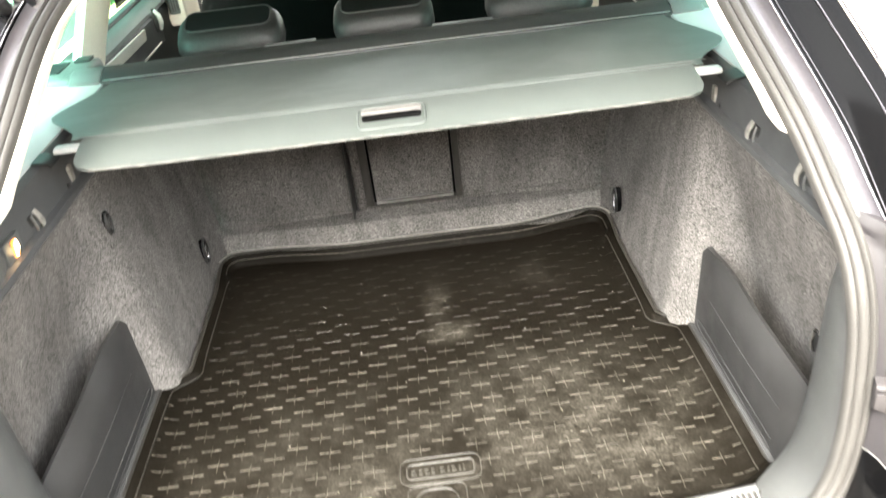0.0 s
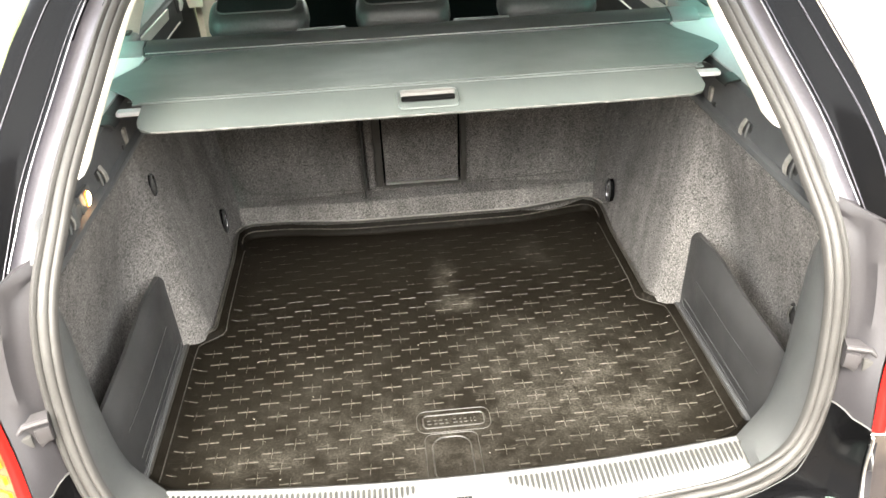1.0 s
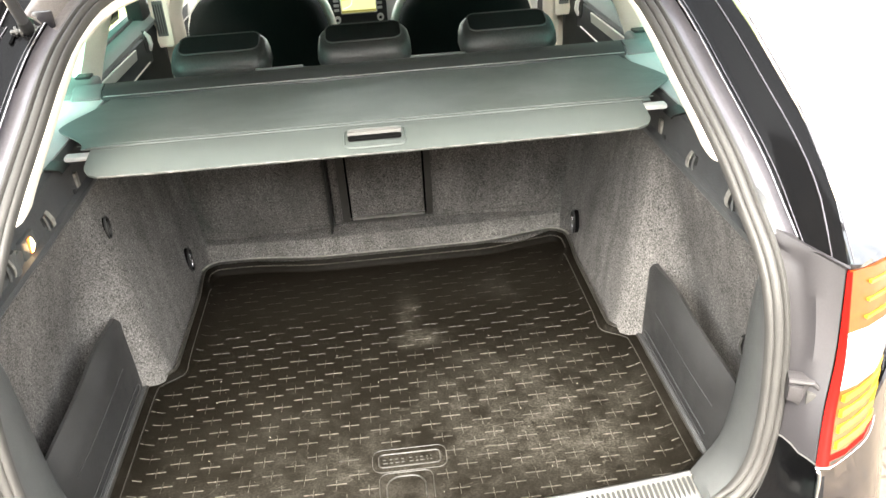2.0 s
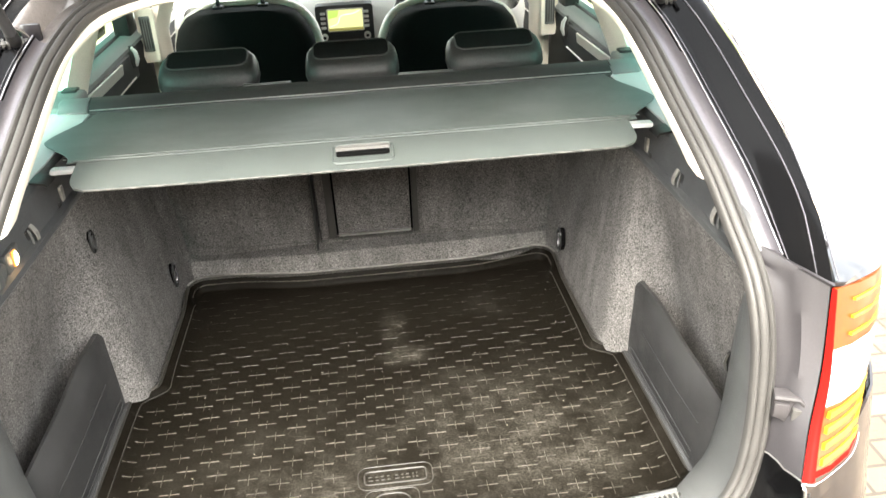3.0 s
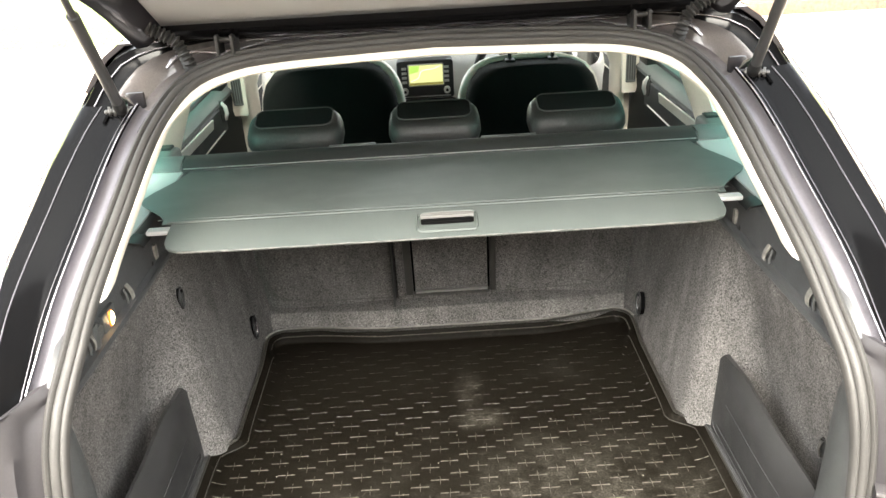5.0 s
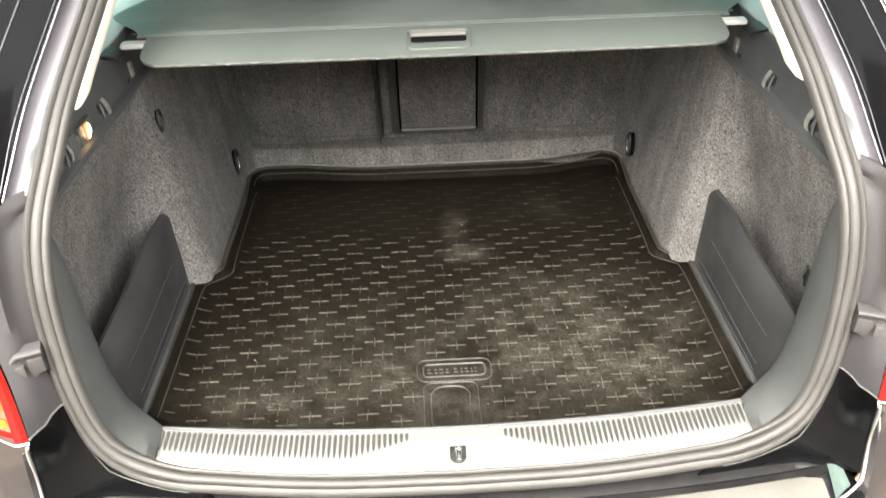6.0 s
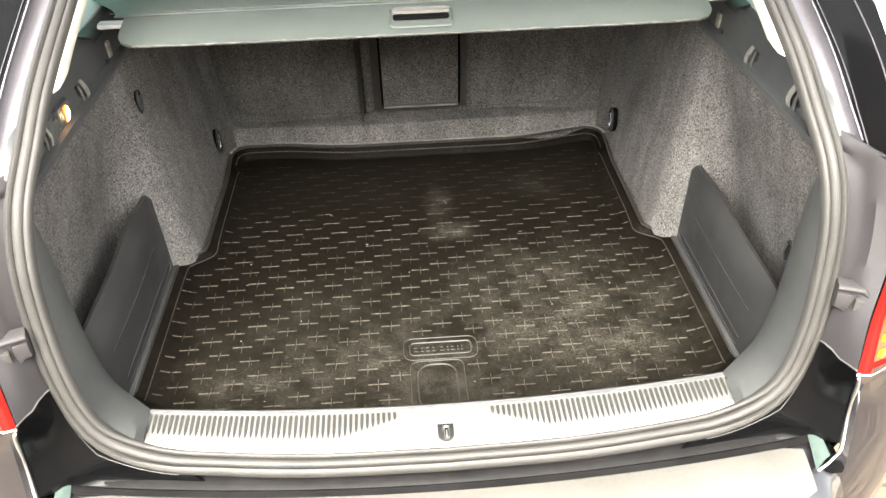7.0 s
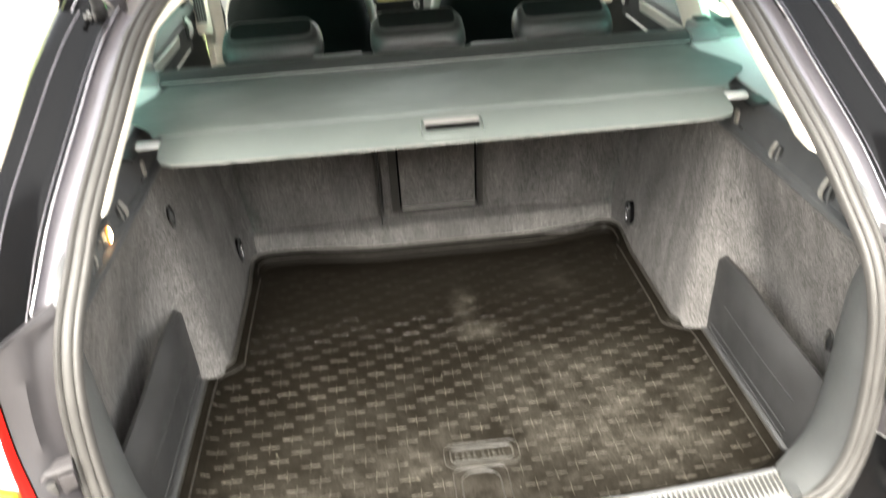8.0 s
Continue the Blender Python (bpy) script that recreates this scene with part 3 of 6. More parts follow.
# proud teardrop inlays, the grooves' shade put into their colour, alike pieces on one mesh
tear = [(0.0, 0.5), (0.75, 0.47), (1.0, 0.38), (1.0, 0.0), (0.85, -0.25), (0.45, -0.42), (0.0, -0.5), (-0.45, -0.42), (-0.85, -0.25), (-1.0, 0.0), (-1.0, 0.38), (-0.75, 0.47)]
groove_mesh = None
for i in range(92):
    k = i % 46
    x = (0.081 + 0.0090 * k) * (1 if i < 46 else -1) + 0.002
    long = min(1.0, 0.32 + 0.068 * k)
    a, e = Vector(sill_point(x, 0.05)), Vector(sill_point(x, 0.05 + 0.57 * long))
    if groove_mesh is None:
        gv = part("groove", prism(tear, "z", -0.6, 0.6), M_GROOVE, plate)
        groove_mesh = gv.data
    else:
        gv = new("groove", groove_mesh)
        gv.parent = plate
    gv.location = Vector(sill_point(x, 0.05 + 0.285 * long)) + Vector((0, 0, 0.0009))
    gv.rotation_euler = (math.atan2(-(e.z - a.z), a.y - e.y), 0, 0)
    gv.scale = (0.0026, (a - e).length, 0.0011)

# lock striker in its U-shaped recess
sy = sill_y(0, True) * 0.42 + sill_y(0, False) * 0.58
well = [(0.016, sy + 0.017), (-0.010, sy + 0.017)] + [(0.003 - 0.013 * math.cos(a), sy - 0.004 - 0.014 * math.sin(a)) for a in [math.pi * k / 10 for k in range(11)]]
part("striker_well", prism(well, "z", 0.6310, 0.6352, 0.001), M_BLACK, plate, "dark U-shaped striker recess")
part("striker", merge(tube([(0.004, sy + 0.008, 0.6360), (0.004, sy - 0.002, 0.6380), (0.004, sy - 0.013, 0.6350)], 0.0046, 10), tube([(0.004, sy + 0.006, 0.6365), (0.004, sy + 0.010, 0.6365)], 0.0062, 10)), M_CHROME, plate, "bright steel lock striker")

# lower boot trim from the sill plate's ends up the sides
for s in (1, -1):
    inner = spline([(0.484, 0.090, 0.630), (0.515, 0.112, 0.640), (0.545, 0.124, 0.672), (0.563, 0.134, 0.73), (0.573, 0.142, 0.80), (0.578, 0.146, 0.88), (0.578, 0.140, 0.96), (0.572, 0.112, 1.05)], 30)
    outer = [p for p in OPEN if p[0].x > 0.40 and p[0].z < 1.06]
    edge = spline([p + u * -0.014 + w * 0.002 for p, u, w in outer if p.x > 0.455], 30)
    start = Vector((0.486, 0.020, 0.622))
    edge[0] = start
    rows = []
    for i in range(31):
        a, b = edge[i], inner[i]
        bulge = mix3((0, -0.010, 0.012), (-0.008, -0.004, 0), smooth01((i - 3) / 9))
        rows.append([flip(q, s) for q in (a, mix3(a, b, 0.15) + bulge * 0.5, mix3(a, b, 0.5) + bulge, mix3(a, b, 0.85) + bulge * 0.6, b, b + Vector((0.012, 0.02, -0.004)))])
    part("boot_trim", sheet(rows, 0.003, (s, 0.8, 0)), M_TRIM2, car, "smooth grey moulded boot trim")
# strip between the plate and the mat
rows = [[(x, sill_y(x, True) - 0.001, 0.6375), (x, sill_y(x, True) + 0.005, 0.6395), (x, sill_y(x, True) + 0.012, 0.634), (x, sill_y(x, True) + 0.018, 0.61), (x, sill_y(x, True) + 0.022, 0.565)] for x in hexcols(-0.487, 0.487, 40)]
part("sill_trim", sheet(rows, 0.003, (0, -0.5, -1)), M_TRIM, car, "smooth grey moulded sill trim")


# ---- boot floor and lining ----
part("boot_floor", box(-0.66, 0.66, 0.06, 1.14, 0.545, 0.5655, 0.004), M_CARPET, car, "grey carpeted boot floor")


def lining_x(y, z):
    """How far out the carpeted side lies: the wheel arch behind, a deeper pocket towards the opening."""
    h = max(0.0, min(1.0, (z - 0.56) / 0.48))
    arch = 0.505 + 0.058 * h ** 1.1
    pocket = 0.655 - 0.088 * h ** 1.4
    k = smooth01((y - 0.47) / 0.15)
    corner = 0.018 * smooth01((y - 1.00) / 0.12)
    return pocket * (1 - k) + arch * k - corner


for s in (1, -1):
    ys = hexcols(0.118, 1.115, 48)
    zs = hexcols(0.55, 1.052, 24)
    part("side_lining", sheet([[(s * lining_x(y, z), y, z) for z in zs] for y in ys], 0.006, (s, 0, 0)), M_CARPET, car, "grey felt carpet lining over the wheel arch")
    # upper plastic rail with its top ledge under the side glass
    rows, tops = [], []
    for y in hexcols(0.12, 0.98, 34):
        zt = min(1.112 + 0.020 * smooth01((y - 0.12) / 0.4), float(np.interp(y, (0.09, 0.16, 0.235), (1.045, 1.105, 1.165))) + 0.004)
        rows.append([(s * q[0], y, q[1]) for q in ((0.580, 1.044), (0.562, 1.045), (0.558, 1.050), (0.559, 1.060), (0.570, 1.064), (0.574, 0.5 * 1.064 + 0.5 * zt), (0.577, zt - 0.004), (0.583, zt), (0.590, zt + 0.002))])
        if y > 0.22:
            wide = 0.602 + 0.173 * smooth01((y - 0.20) / 0.40)
            tops.append([(s * q, y, zt + dz) for q, dz in ((0.589, 0.0), (0.592, 0.004), (0.6 * wide + 0.4 * 0.592, 0.006), (0.2 * 0.592 + 0.8 * wide, 0.006), (wide, 0.004))])
    part("side_rail", sheet(rows, 0.003, (s, 0, -0.5)), M_TRIM, car, "dark grained plastic rail below the side glass")
    part("side_shelf", sheet(tops, 0.003, (0, 0, -1)), M_SHELF, car, "grey grained shelf below the side glass")

def mat_rear(x):
    """The seat edge, drawn back towards both corners."""
    return 1.046 + 0.028 * smooth01((-x - 0.16) / 0.24) + 0.038 * smooth01((x - 0.24) / 0.24)


# carpeted ledge before the seat
prof = [(1.015, 0.56), (1.018, 0.60), (1.024, 0.632), (1.036, 0.648), (1.06, 0.654), (1.10, 0.655), (1.13, 0.650), (1.14, 0.60)]
part("rear_ledge", sheet([[(x, min(1.15, y + mat_rear(x) - 1.001), z - 0.012 * max(0.0, mat_rear(x) - 1.046) / 0.04 + 0.0015 * math.sin(x * 9)) for y, z in prof] for x in hexcols(-0.51, 0.51, 60)], 0.006, (0, 1, -1)), M_FELT, car, "rolled carpet ledge in front of the rear seat")

# lashing eye low in the pocket of one side only
eye_y, eye_z = 0.222, 0.796
eye_x = lining_x(eye_y, eye_z)
lash = part("lashing_eye", prism([(eye_y + 0.013 * math.cos(a), eye_z + 0.022 * math.sin(a)) for a in [2 * math.pi * k / 18 for k in range(18)]], "x", eye_x - 0.006, eye_x + 0.004, 0.002), M_BLACK, car, "black oval lashing eye")
part("bar", tube([(eye_x - 0.008, eye_y, eye_z - 0.018), (eye_x - 0.013, eye_y, eye_z), (eye_x - 0.008, eye_y, eye_z + 0.018)], 0.003, 8), M_ALLOY_DARK, lash, "dull steel bar")

# hooks and rings on the sides
for s in (1, -1):
    for y, z in ((0.408, 1.068), (0.234, 1.075)):
        x = 0.574
        hook = part("bag_hook", box(x * s - 0.003, x * s + 0.003, y - 0.017, y + 0.006, z - 0.022, z + 0.022, 0.003), M_BLACK, car, "folding bag hook in a dark recess")
        part("flap", sheet([[(s * (x - 0.003 - 0.008 * math.sin(math.pi * k)), y + 0.008 + 0.012 * f - 0.005 * k, z - 0.022 + 0.046 * k) for k in hexcols(0, 1, 8)] for f in (0, 0.33, 0.66, 1)], 0.002, (s, 0, 0)), M_LIP, hook, "pale grey flap")
        part("hook_arm", tube([(s * (x - 0.003 - 0.004 * math.sin(math.pi * k)), y - 0.006, z - 0.021 + 0.042 * k) for k in hexcols(0, 1, 8)], 0.0024, 8), M_TRIM2, hook, "curved grey arm")
    part("socket_clip", box(s * 0.570 - 0.003, s * 0.570 + 0.003, 0.572, 0.588, 1.066, 1.096, 0.003), M_LIP, car, "small pale clip")
    part("clip_eye", tube([(s * 0.574, 0.556, 1.066), (s * 0.5685, 0.556, 1.066)], 0.006, 12), M_BLACK, car, "small black eye below the clip")
part("power_socket", merge(tube([(-0.578, 0.262, 1.082), (-0.563, 0.262, 1.080)], [0.019, 0.016], 16), box(-0.576, -0.562, 0.243, 0.262, 1.060, 1.102, 0.005)), M_TRIM2, car, "grey covered power socket")
for x, y, z in ((-0.513, 0.985, 0.672), (0.502, 0.985, 0.674), (-0.553, 0.612, 0.960)):
    s = 1 if x > 0 else -1
    big = z < 0.8
    size = 1.0 if big else 0.68
    oval = [(y + 0.018 * size * math.cos(a), z + 0.033 * size * math.sin(a)) for a in [2 * math.pi * k / 20 for k in range(20)]]
    eye = part("lashing_eye", prism(oval, "x", x - s * 0.002, x + s * 0.010), M_GLOSS, car, "lashing eye on a black oval plate" if big else "black folding lashing eye")
    part("rim", tube([(x - s * 0.003, py, pz) for py, pz in oval + oval[:1]], 0.0026, 8, ends=False), M_BLACK, eye, "black oval rim")
    loop = [Vector((x - s * (0.0035 + 0.001 * math.cos(a)), y + 0.009 * size * math.sin(a), z + 0.020 * size * math.cos(a) - 0.002)) for a in [2 * math.pi * k / 20 for k in range(21)]]
    part("loop", tube(loop, 0.0026, 8, ends=False), M_BEAD if big else M_BLACK, eye, "folding chrome loop" if big else "black loop")

# boot lamp, lit
lamp = part("boot_lamp", box(-0.577, -0.567, 0.290, 0.345, 1.062, 1.096, 0.004), M_TRIM2, car, "small lit amber boot lamp in the side rail")
part("lens", box(-0.5675, -0.5645, 0.3125, 0.3255, 1.066, 1.092, 0.0015), M_LAMP, lamp, "glowing warm lens")
part("bulb", tube([(-0.564, 0.316, 1.068), (-0.5625, 0.315, 1.073), (-0.562, 0.319, 1.080), (-0.5625, 0.321, 1.086), (-0.564, 0.323, 1.090)], [0.0006, 0.0020, 0.0027, 0.0018, 0.0006], 10), M_BULB, lamp, "bright bulb")

# ---- lamp channel, tail lamps and rear corner ----
TOP_E, BOT_E = Vector((0.645, 0.020, 1.062)), Vector((0.593, -0.078, 0.800))


LENS_WAY = spline([(0, 0, 0), (0.012, -0.006, 0.0), (0.05, 0.010, 0.0), (0.10, 0.042, -0.004), (0.140, 0.100, -0.014), (0.165, 0.19, -0.035)], 96)


def lamp_edge(t):
    """Inner edge of the tail lamp, from its foot to its top."""
    return spline([BOT_E, (0.618, -0.035, 0.86), (0.638, -0.006, 0.94), TOP_E], 20)[int(round(t * 20))]


for s in (1, -1):
    seal = [p + u * 0.017 + w * -0.004 for p, u, w in OPEN if 0.760 <= p.z <= 1.088 and p.x > 0.4]
    seal = spline(seal, 20)
    rows = []
    for i in range(21):
        a, e = seal[i], lamp_edge(i / 20)
        e = e + Vector((0, 0.004, 0))
        step = 0.010 if i < 19 else 0.0
        rows.append([flip(q, s) for q in (a, mix3(a, e, 0.10) + Vector((0, step, 0)), mix3(a, e, 0.35) + Vector((0, step * 1.6, 0)), mix3(a, e, 0.52) + Vector((0, step * 1.2, 0)),
                                          mix3(a, e, 0.58) + Vector((0, -0.003, 0)), mix3(a, e, 0.8), e)])
    foot = [Vector(q) for q in rows[0]]
    chan = part("lamp_channel", sheet(rows, 0.003, (0, 1, 0)), M_CHANNEL, car, "smooth lilac-grey channel beside the tail lamp")
    cap = [Vector(q) for q in rows[-1]]
    part("channel_cap", sheet([[a, mix3(a, e, 0.25) + Vector((0, -0.008, 0.004)), mix3(a, e, 0.8) + Vector((0, -0.006, 0.004)), e] for a, e in zip(cap, COVER_FOOT[s][:7])], 0.003, (0, 1, -0.3)), M_CHANNEL, chan, "raised grey cap of the channel")
    c = Vector((0.610, 0.009, 0.864))
    at = Matrix.Translation(flip(c, s)) @ pose(0, 0, 0, 0, 0, -22 * s) @ Matrix.Diagonal((s, 1, 1, 1))
    plate_o = [(-0.026, -0.014), (0.000, -0.020), (0.014, -0.028), (0.026, -0.016), (0.026, 0.010), (0.010, 0.027), (-0.026, 0.027)]
    bf = prism(plate_o, "y", -0.010, 0.012, 0.004)
    bmesh.ops.transform(bf, matrix=at, verts=bf.verts[:])
    part("buffer", bf, M_BRACKET, chan, "bracket of the tailgate buffer")
    rim_o = [(-0.026, 0.0250), (0.008, 0.0250), (0.0240, 0.0090), (0.0235, -0.014), (0.013, -0.0270)]
    part("rim", tube([at @ Vector((x, -0.013, z)) for x, z in rim_o], 0.0042, 8), M_BRACKET, chan, "raised glossy buffer rim")
    part("pad", box(-0.025, -0.004, -0.0160, -0.006, -0.010, 0.016, 0.003, 2, at), M_BRACKET, chan, "moulded grey pad")
    part("pad", box(0.000, 0.015, -0.0200, -0.006, -0.020, 0.010, 0.004, 2, at), M_SEAL, chan, "dark rubber pad")
    part("foot_edge", tube([q + Vector((0, -0.0025, 0)) for q in foot], 0.0013, 6), M_STEEL, chan, "thin bright lower edge")
    # tail lamp: a lens in bands, curving round the corner
    tl = part("tail_lamp", sheet([[flip(lamp_edge(i / 10) + o, s) for o in (Vector((0, 0.014, 0)), Vector((0.048, 0.035, -0.002)), Vector((0.090, 0.070, -0.006)), Vector((0.125, 0.12, -0.016)), Vector((0.148, 0.20, -0.038)))] for i in range(11)], 0.004, (-s, 1, 0)), M_BLACK, car, "wrap-round tail lamp with red, orange and clear lenses")

    def lens(name, t0, t1, c0, c1, mat, label, lift=0.0, n=8):
        rws = []
        for i in range(n + 1):
            t = t0 + (t1 - t0) * i / n
            wide = c1 + (0.045 * (1 - t) if c0 == 0 else 0.0)
            k = mix3(lamp_edge(math.floor(t * 20) / 20), lamp_edge(min(20, math.floor(t * 20) + 1) / 20), t * 20 - math.floor(t * 20))
            row = []
            for j in range(7):
                f = c0 + (wide - c0) * j / 6
                a = min(95, int(f * 96))
                o = LENS_WAY[a].lerp(LENS_WAY[a + 1], f * 96 - a)
                row.append(flip(k + Vector((o.x, o.y - lift, o.z * t + 0.030 * f * (1 - t))), s))
            rws.append(row)
        return part(name, sheet(rws, 0.006, (-s, 1, 0)), mat, tl, label)

    lens("red_rim", 0.0, 1.0, 0.0, 0.026, M_RED, "glossy red lens rim", 0.001, 16)
    lens("red_foot", 0.0, 0.035, 0.02, 1.0, M_RED, "red lens foot", 0.0, 3)
    lens("orange_lens", 0.68, 1.0, 0.02, 1.0, M_AMBER, "orange indicator lens")
    lens("clear_lens", 0.37, 0.68, 0.02, 1.0, M_CLEAR, "clear reversing lens")
    lens("orange_foot", 0.035, 0.37, 0.02, 1.0, M_AMBER, "orange lower lens")
    for t in (0.070, 0.150, 0.230, 0.310):
        lens("yellow_bar", t, t + 0.034, 0.11, 1.0, M_YELLOW, "yellow lens bar", 0.003, 3)
    for t in (0.74, 0.83, 0.92):
        lens("yellow_bar", t, t + 0.014, 0.16, 1.0, M_YELLOW, "yellow lens bar", 0.003, 3)
    part("foot_edge", tube([flip(lamp_edge(0) + Vector((LENS_WAY[k].x, LENS_WAY[k].y - 0.003, 0.030 * k / 96 - 0.003)), s) for k in range(0, 97, 6)], 0.0011, 6), M_CHROME, tl, "thin bright lower edge")
    # painted shoulder between the lamp and the pillar cover
    rws = []
    for j in range(15):
        o = LENS_WAY[min(96, j * 7)] + Vector((-0.002, 0.003, 0))
        a, e = flip(lamp_edge(1) + o + Vector((0, 0, 0.003)), s), COVER_FOOT[s][6 + j] + Vector((0, 0, -0.001))
        rws.append([a, mix3(a, e, 0.3) + Vector((0.006 * s, -0.004, 0.006)), mix3(a, e, 0.7) + Vector((0.006 * s, -0.002, 0.006)), e])
    part("shoulder", sheet(rws, 0.003, (-s, 1, -0.5)), M_PAINT, car, "glossy dark painted shoulder above the tail lamp")
    # gloss corner below the channel
    low = spline([p + u * 0.018 + w * -0.004 for p, u, w in OPEN if 0.632 <= p.z <= 0.765 and p.x > 0.38], 12)
    outer = spline([(0.36, -0.040, 0.590), (0.50, -0.025, 0.590), (0.592, -0.018, 0.594), (0.629, -0.050, 0.605), (0.638, -0.026, 0.66), (0.620, -0.046, 0.74), (0.593, -0.076, 0.797)], 12)
    rows = []
    for i in range(12):
        a, e = low[i], outer[i]
        rows.append([flip(mix3(a, e, f) + Vector((0.004, 0.010, -0.012)) * math.sin(math.pi * f), s) for f in (0, 0.10, 0.35, 0.52, 0.58, 0.8, 1.0)])
    rows.append(foot)
    part("corner_crease", tube([Vector(r[1]) + Vector((0, -0.0005, 0.0004)) for r in rows[1:]], 0.0009, 6), M_PANEL, car, "fine moulded crease")
    # Filler added so that no ground shows between bumper and wing
    part("corner_floor", box(min(s * 0.586, s * 0.634), max(s * 0.586, s * 0.634), -0.078, -0.01, 0.570, 0.586, 0.003), M_GLOSS, car, "black filler behind the bumper corner gap")
    part("rear_corner", sheet(rows, 0.003, (0, 1, -0.5)), M_GLOSS, car, "gloss black corner below the tail lamp")


# ---- bumper ----
def bumper_row(x):
    a = abs(x)
    y = -0.063 + 0.046 * (a / 0.6) ** 2
    wrap = max(0.0, a - 0.60)
    return y + wrap * 1.2


xs = hexcols(-0.636, 0.636, 50)
rows = [[(x, bumper_row(x) + 0.05, 0.60), (x, bumper_row(x) + 0.012, 0.594), (x, bumper_row(x) + 0.004, 0.590), (x, bumper_row(x), 0.594), (x, bumper_row(x) - 0.004, 0.5978), (x, bumper_row(x) - 0.0175, 0.5982)] for x in xs]
part("bumper_gutter", sheet(rows, 0.003, (0, 0, -1)), M_GUTTER, car, "satin black gutter below the sill")
rows = [[(x, bumper_row(x) + dy, z - 0.012 * smooth01((abs(x) - 0.588) / 0.03)) for dy, z in ((0, 0.590), (-0.004, 0.595), (-0.03, 0.595), (-0.07, 0.586), (-0.105, 0.572), (-0.125, 0.55), (-0.135, 0.50), (-0.13, 0.40), (-0.09, 0.30))] for x in xs]
part("bumper", sheet(rows, 0.004, (0, 1, -1)), M_PAINT, car, "glossy dark painted rear bumper")
for s in (1, -1):
    inner = [Vector(q) for q in ((0.593, -0.078, 0.797), (0.621, -0.048, 0.74), (0.639, -0.028, 0.66), (0.631, -0.052, 0.606), (0.622, -0.068, 0.578), (0.606, -0.105, 0.545), (0.596, -0.130, 0.42), (0.595, -0.085, 0.30))]
    rows = []
    for q in spline([(0.600, -0.075, 0.0), (0.64, -0.062, 0.0), (0.72, -0.01, 0.0), (0.80, 0.09, 0.0), (0.86, 0.3, 0.0), (0.89, 0.7, 0.0)], 20):
        k = smooth01((q.x - 0.60) / 0.10)
        z_top = 0.797 + 0.06 * min(1, (q.x - 0.60) / 0.15)
        out = [Vector((q.x + o, q.y - o * 0.5, z)) for o, z in ((-0.006, z_top), (0.0, z_top - 0.05), (0.012, 0.70), (0.020, 0.64), (0.026, 0.58), (0.034, 0.50), (0.034, 0.40), (0.010, 0.29))]
        rows.append([flip(mix3(a, e, k), s) for a, e in zip(inner, out)])
    part("edge_bead", tube([flip(q + Vector((0, -0.006, 0.004)), s) for q in spline([Vector((0.604, -0.066, 0.775))] + inner[1:4] + [Vector((0.616, -0.064, 0.599)), Vector((0.600, -0.074, 0.595)), Vector((0.583, -0.082, 0.591))], 30)], 0.0023, 8), M_STEEL, car, "bright bead along the wing edge")
    part("rear_wing", sheet(rows, 0.004, (-s, 0.5, 0)), M_PAINT, car, "glossy dark painted rear wing")
rows = []
for x in hexcols(-0.585, 0.575, 40):
    e = 0.010 * smooth01((abs(x) - 0.54) / 0.04)
    rows.append([(x, bumper_row(x) + dy, z) for dy, z in ((-0.015 - e, 0.5965), (-0.018 - e, 0.5995), (-0.035, 0.5985), (-0.07 + e, 0.5905), (-0.100 + e, 0.5785), (-0.104 + e, 0.573))])
part("bumper_guard", sheet(rows, 0.002, (0, 0, -1)), M_GUARD, car, "pale satin steel guard on the bumper top")
for s in (1, -1):
    # Corner piece whose mint colour stands in for a reflection in the paint
    e = [Vector(q) for q in ((0.579, -0.088, 0.598), (0.597, -0.008, 0.600), (0.617, 0.008, 0.604), (0.612, -0.064, 0.600))]
    rows = [[flip(mix3(mix3(e[0], e[3], k), mix3(e[1], e[2], k), f) + Vector((0, 0, 0.004 * math.sin(math.pi * k))), s) for f in hexcols(0, 1, 5)] for k in hexcols(0, 1, 5)]
    part("guard_end", sheet(rows, 0.003, (0, 0, -1)), M_MINT, car, "bumper corner piece coloured as a pale blue-green reflection")

# ---- sides, roof and glass ----
def side_x(y, z):
    """The outer skin of the cabin side: widest at the belt, leaning in towards the roof."""
    plan = 0.80 + 0.07 * smooth01((y - 0.2) / 1.0) - 0.10 * smooth01((y - 2.6) / 1.6)
    lean = max(0.0, z - 1.10) / 0.36
    return plan - 0.20 * lean ** 1.3


def side_panel(name, y0, y1, z0, z1, mat, s, label, thick=0.006, inset=0.0, n=8, kz=8):
    rws = [[(s * (side_x(y, z) - inset), y, z) for z in hexcols(z0, z1, kz)] for y in hexcols(y0, y1, n)]
    return part(name, sheet(rws, thick, (-s, 0, 0)), mat, car, label)


def slant_glass(name, y00, y01, y10, y11, z0, z1, mat, s, label):
    """A side window whose ends lean: y00 to y01 along its foot, y10 to y11 along its top."""
    rws = []
    for i in range(11):
        f = i / 10
        rws.append([(s * (side_x(y00 * (1 - f) + y01 * f, z) - 0.004), (y00 * (1 - k) + y10 * k) * (1 - f) + (y01 * (1 - k) + y11 * k) * f, z) for z, k in [(z0 + (z1 - z0) * j / 8, j / 8) for j in range(9)]])
    ob = part(name, sheet(rws, 0.004, (-s, 0, 0)), mat, car, label)
    return ob


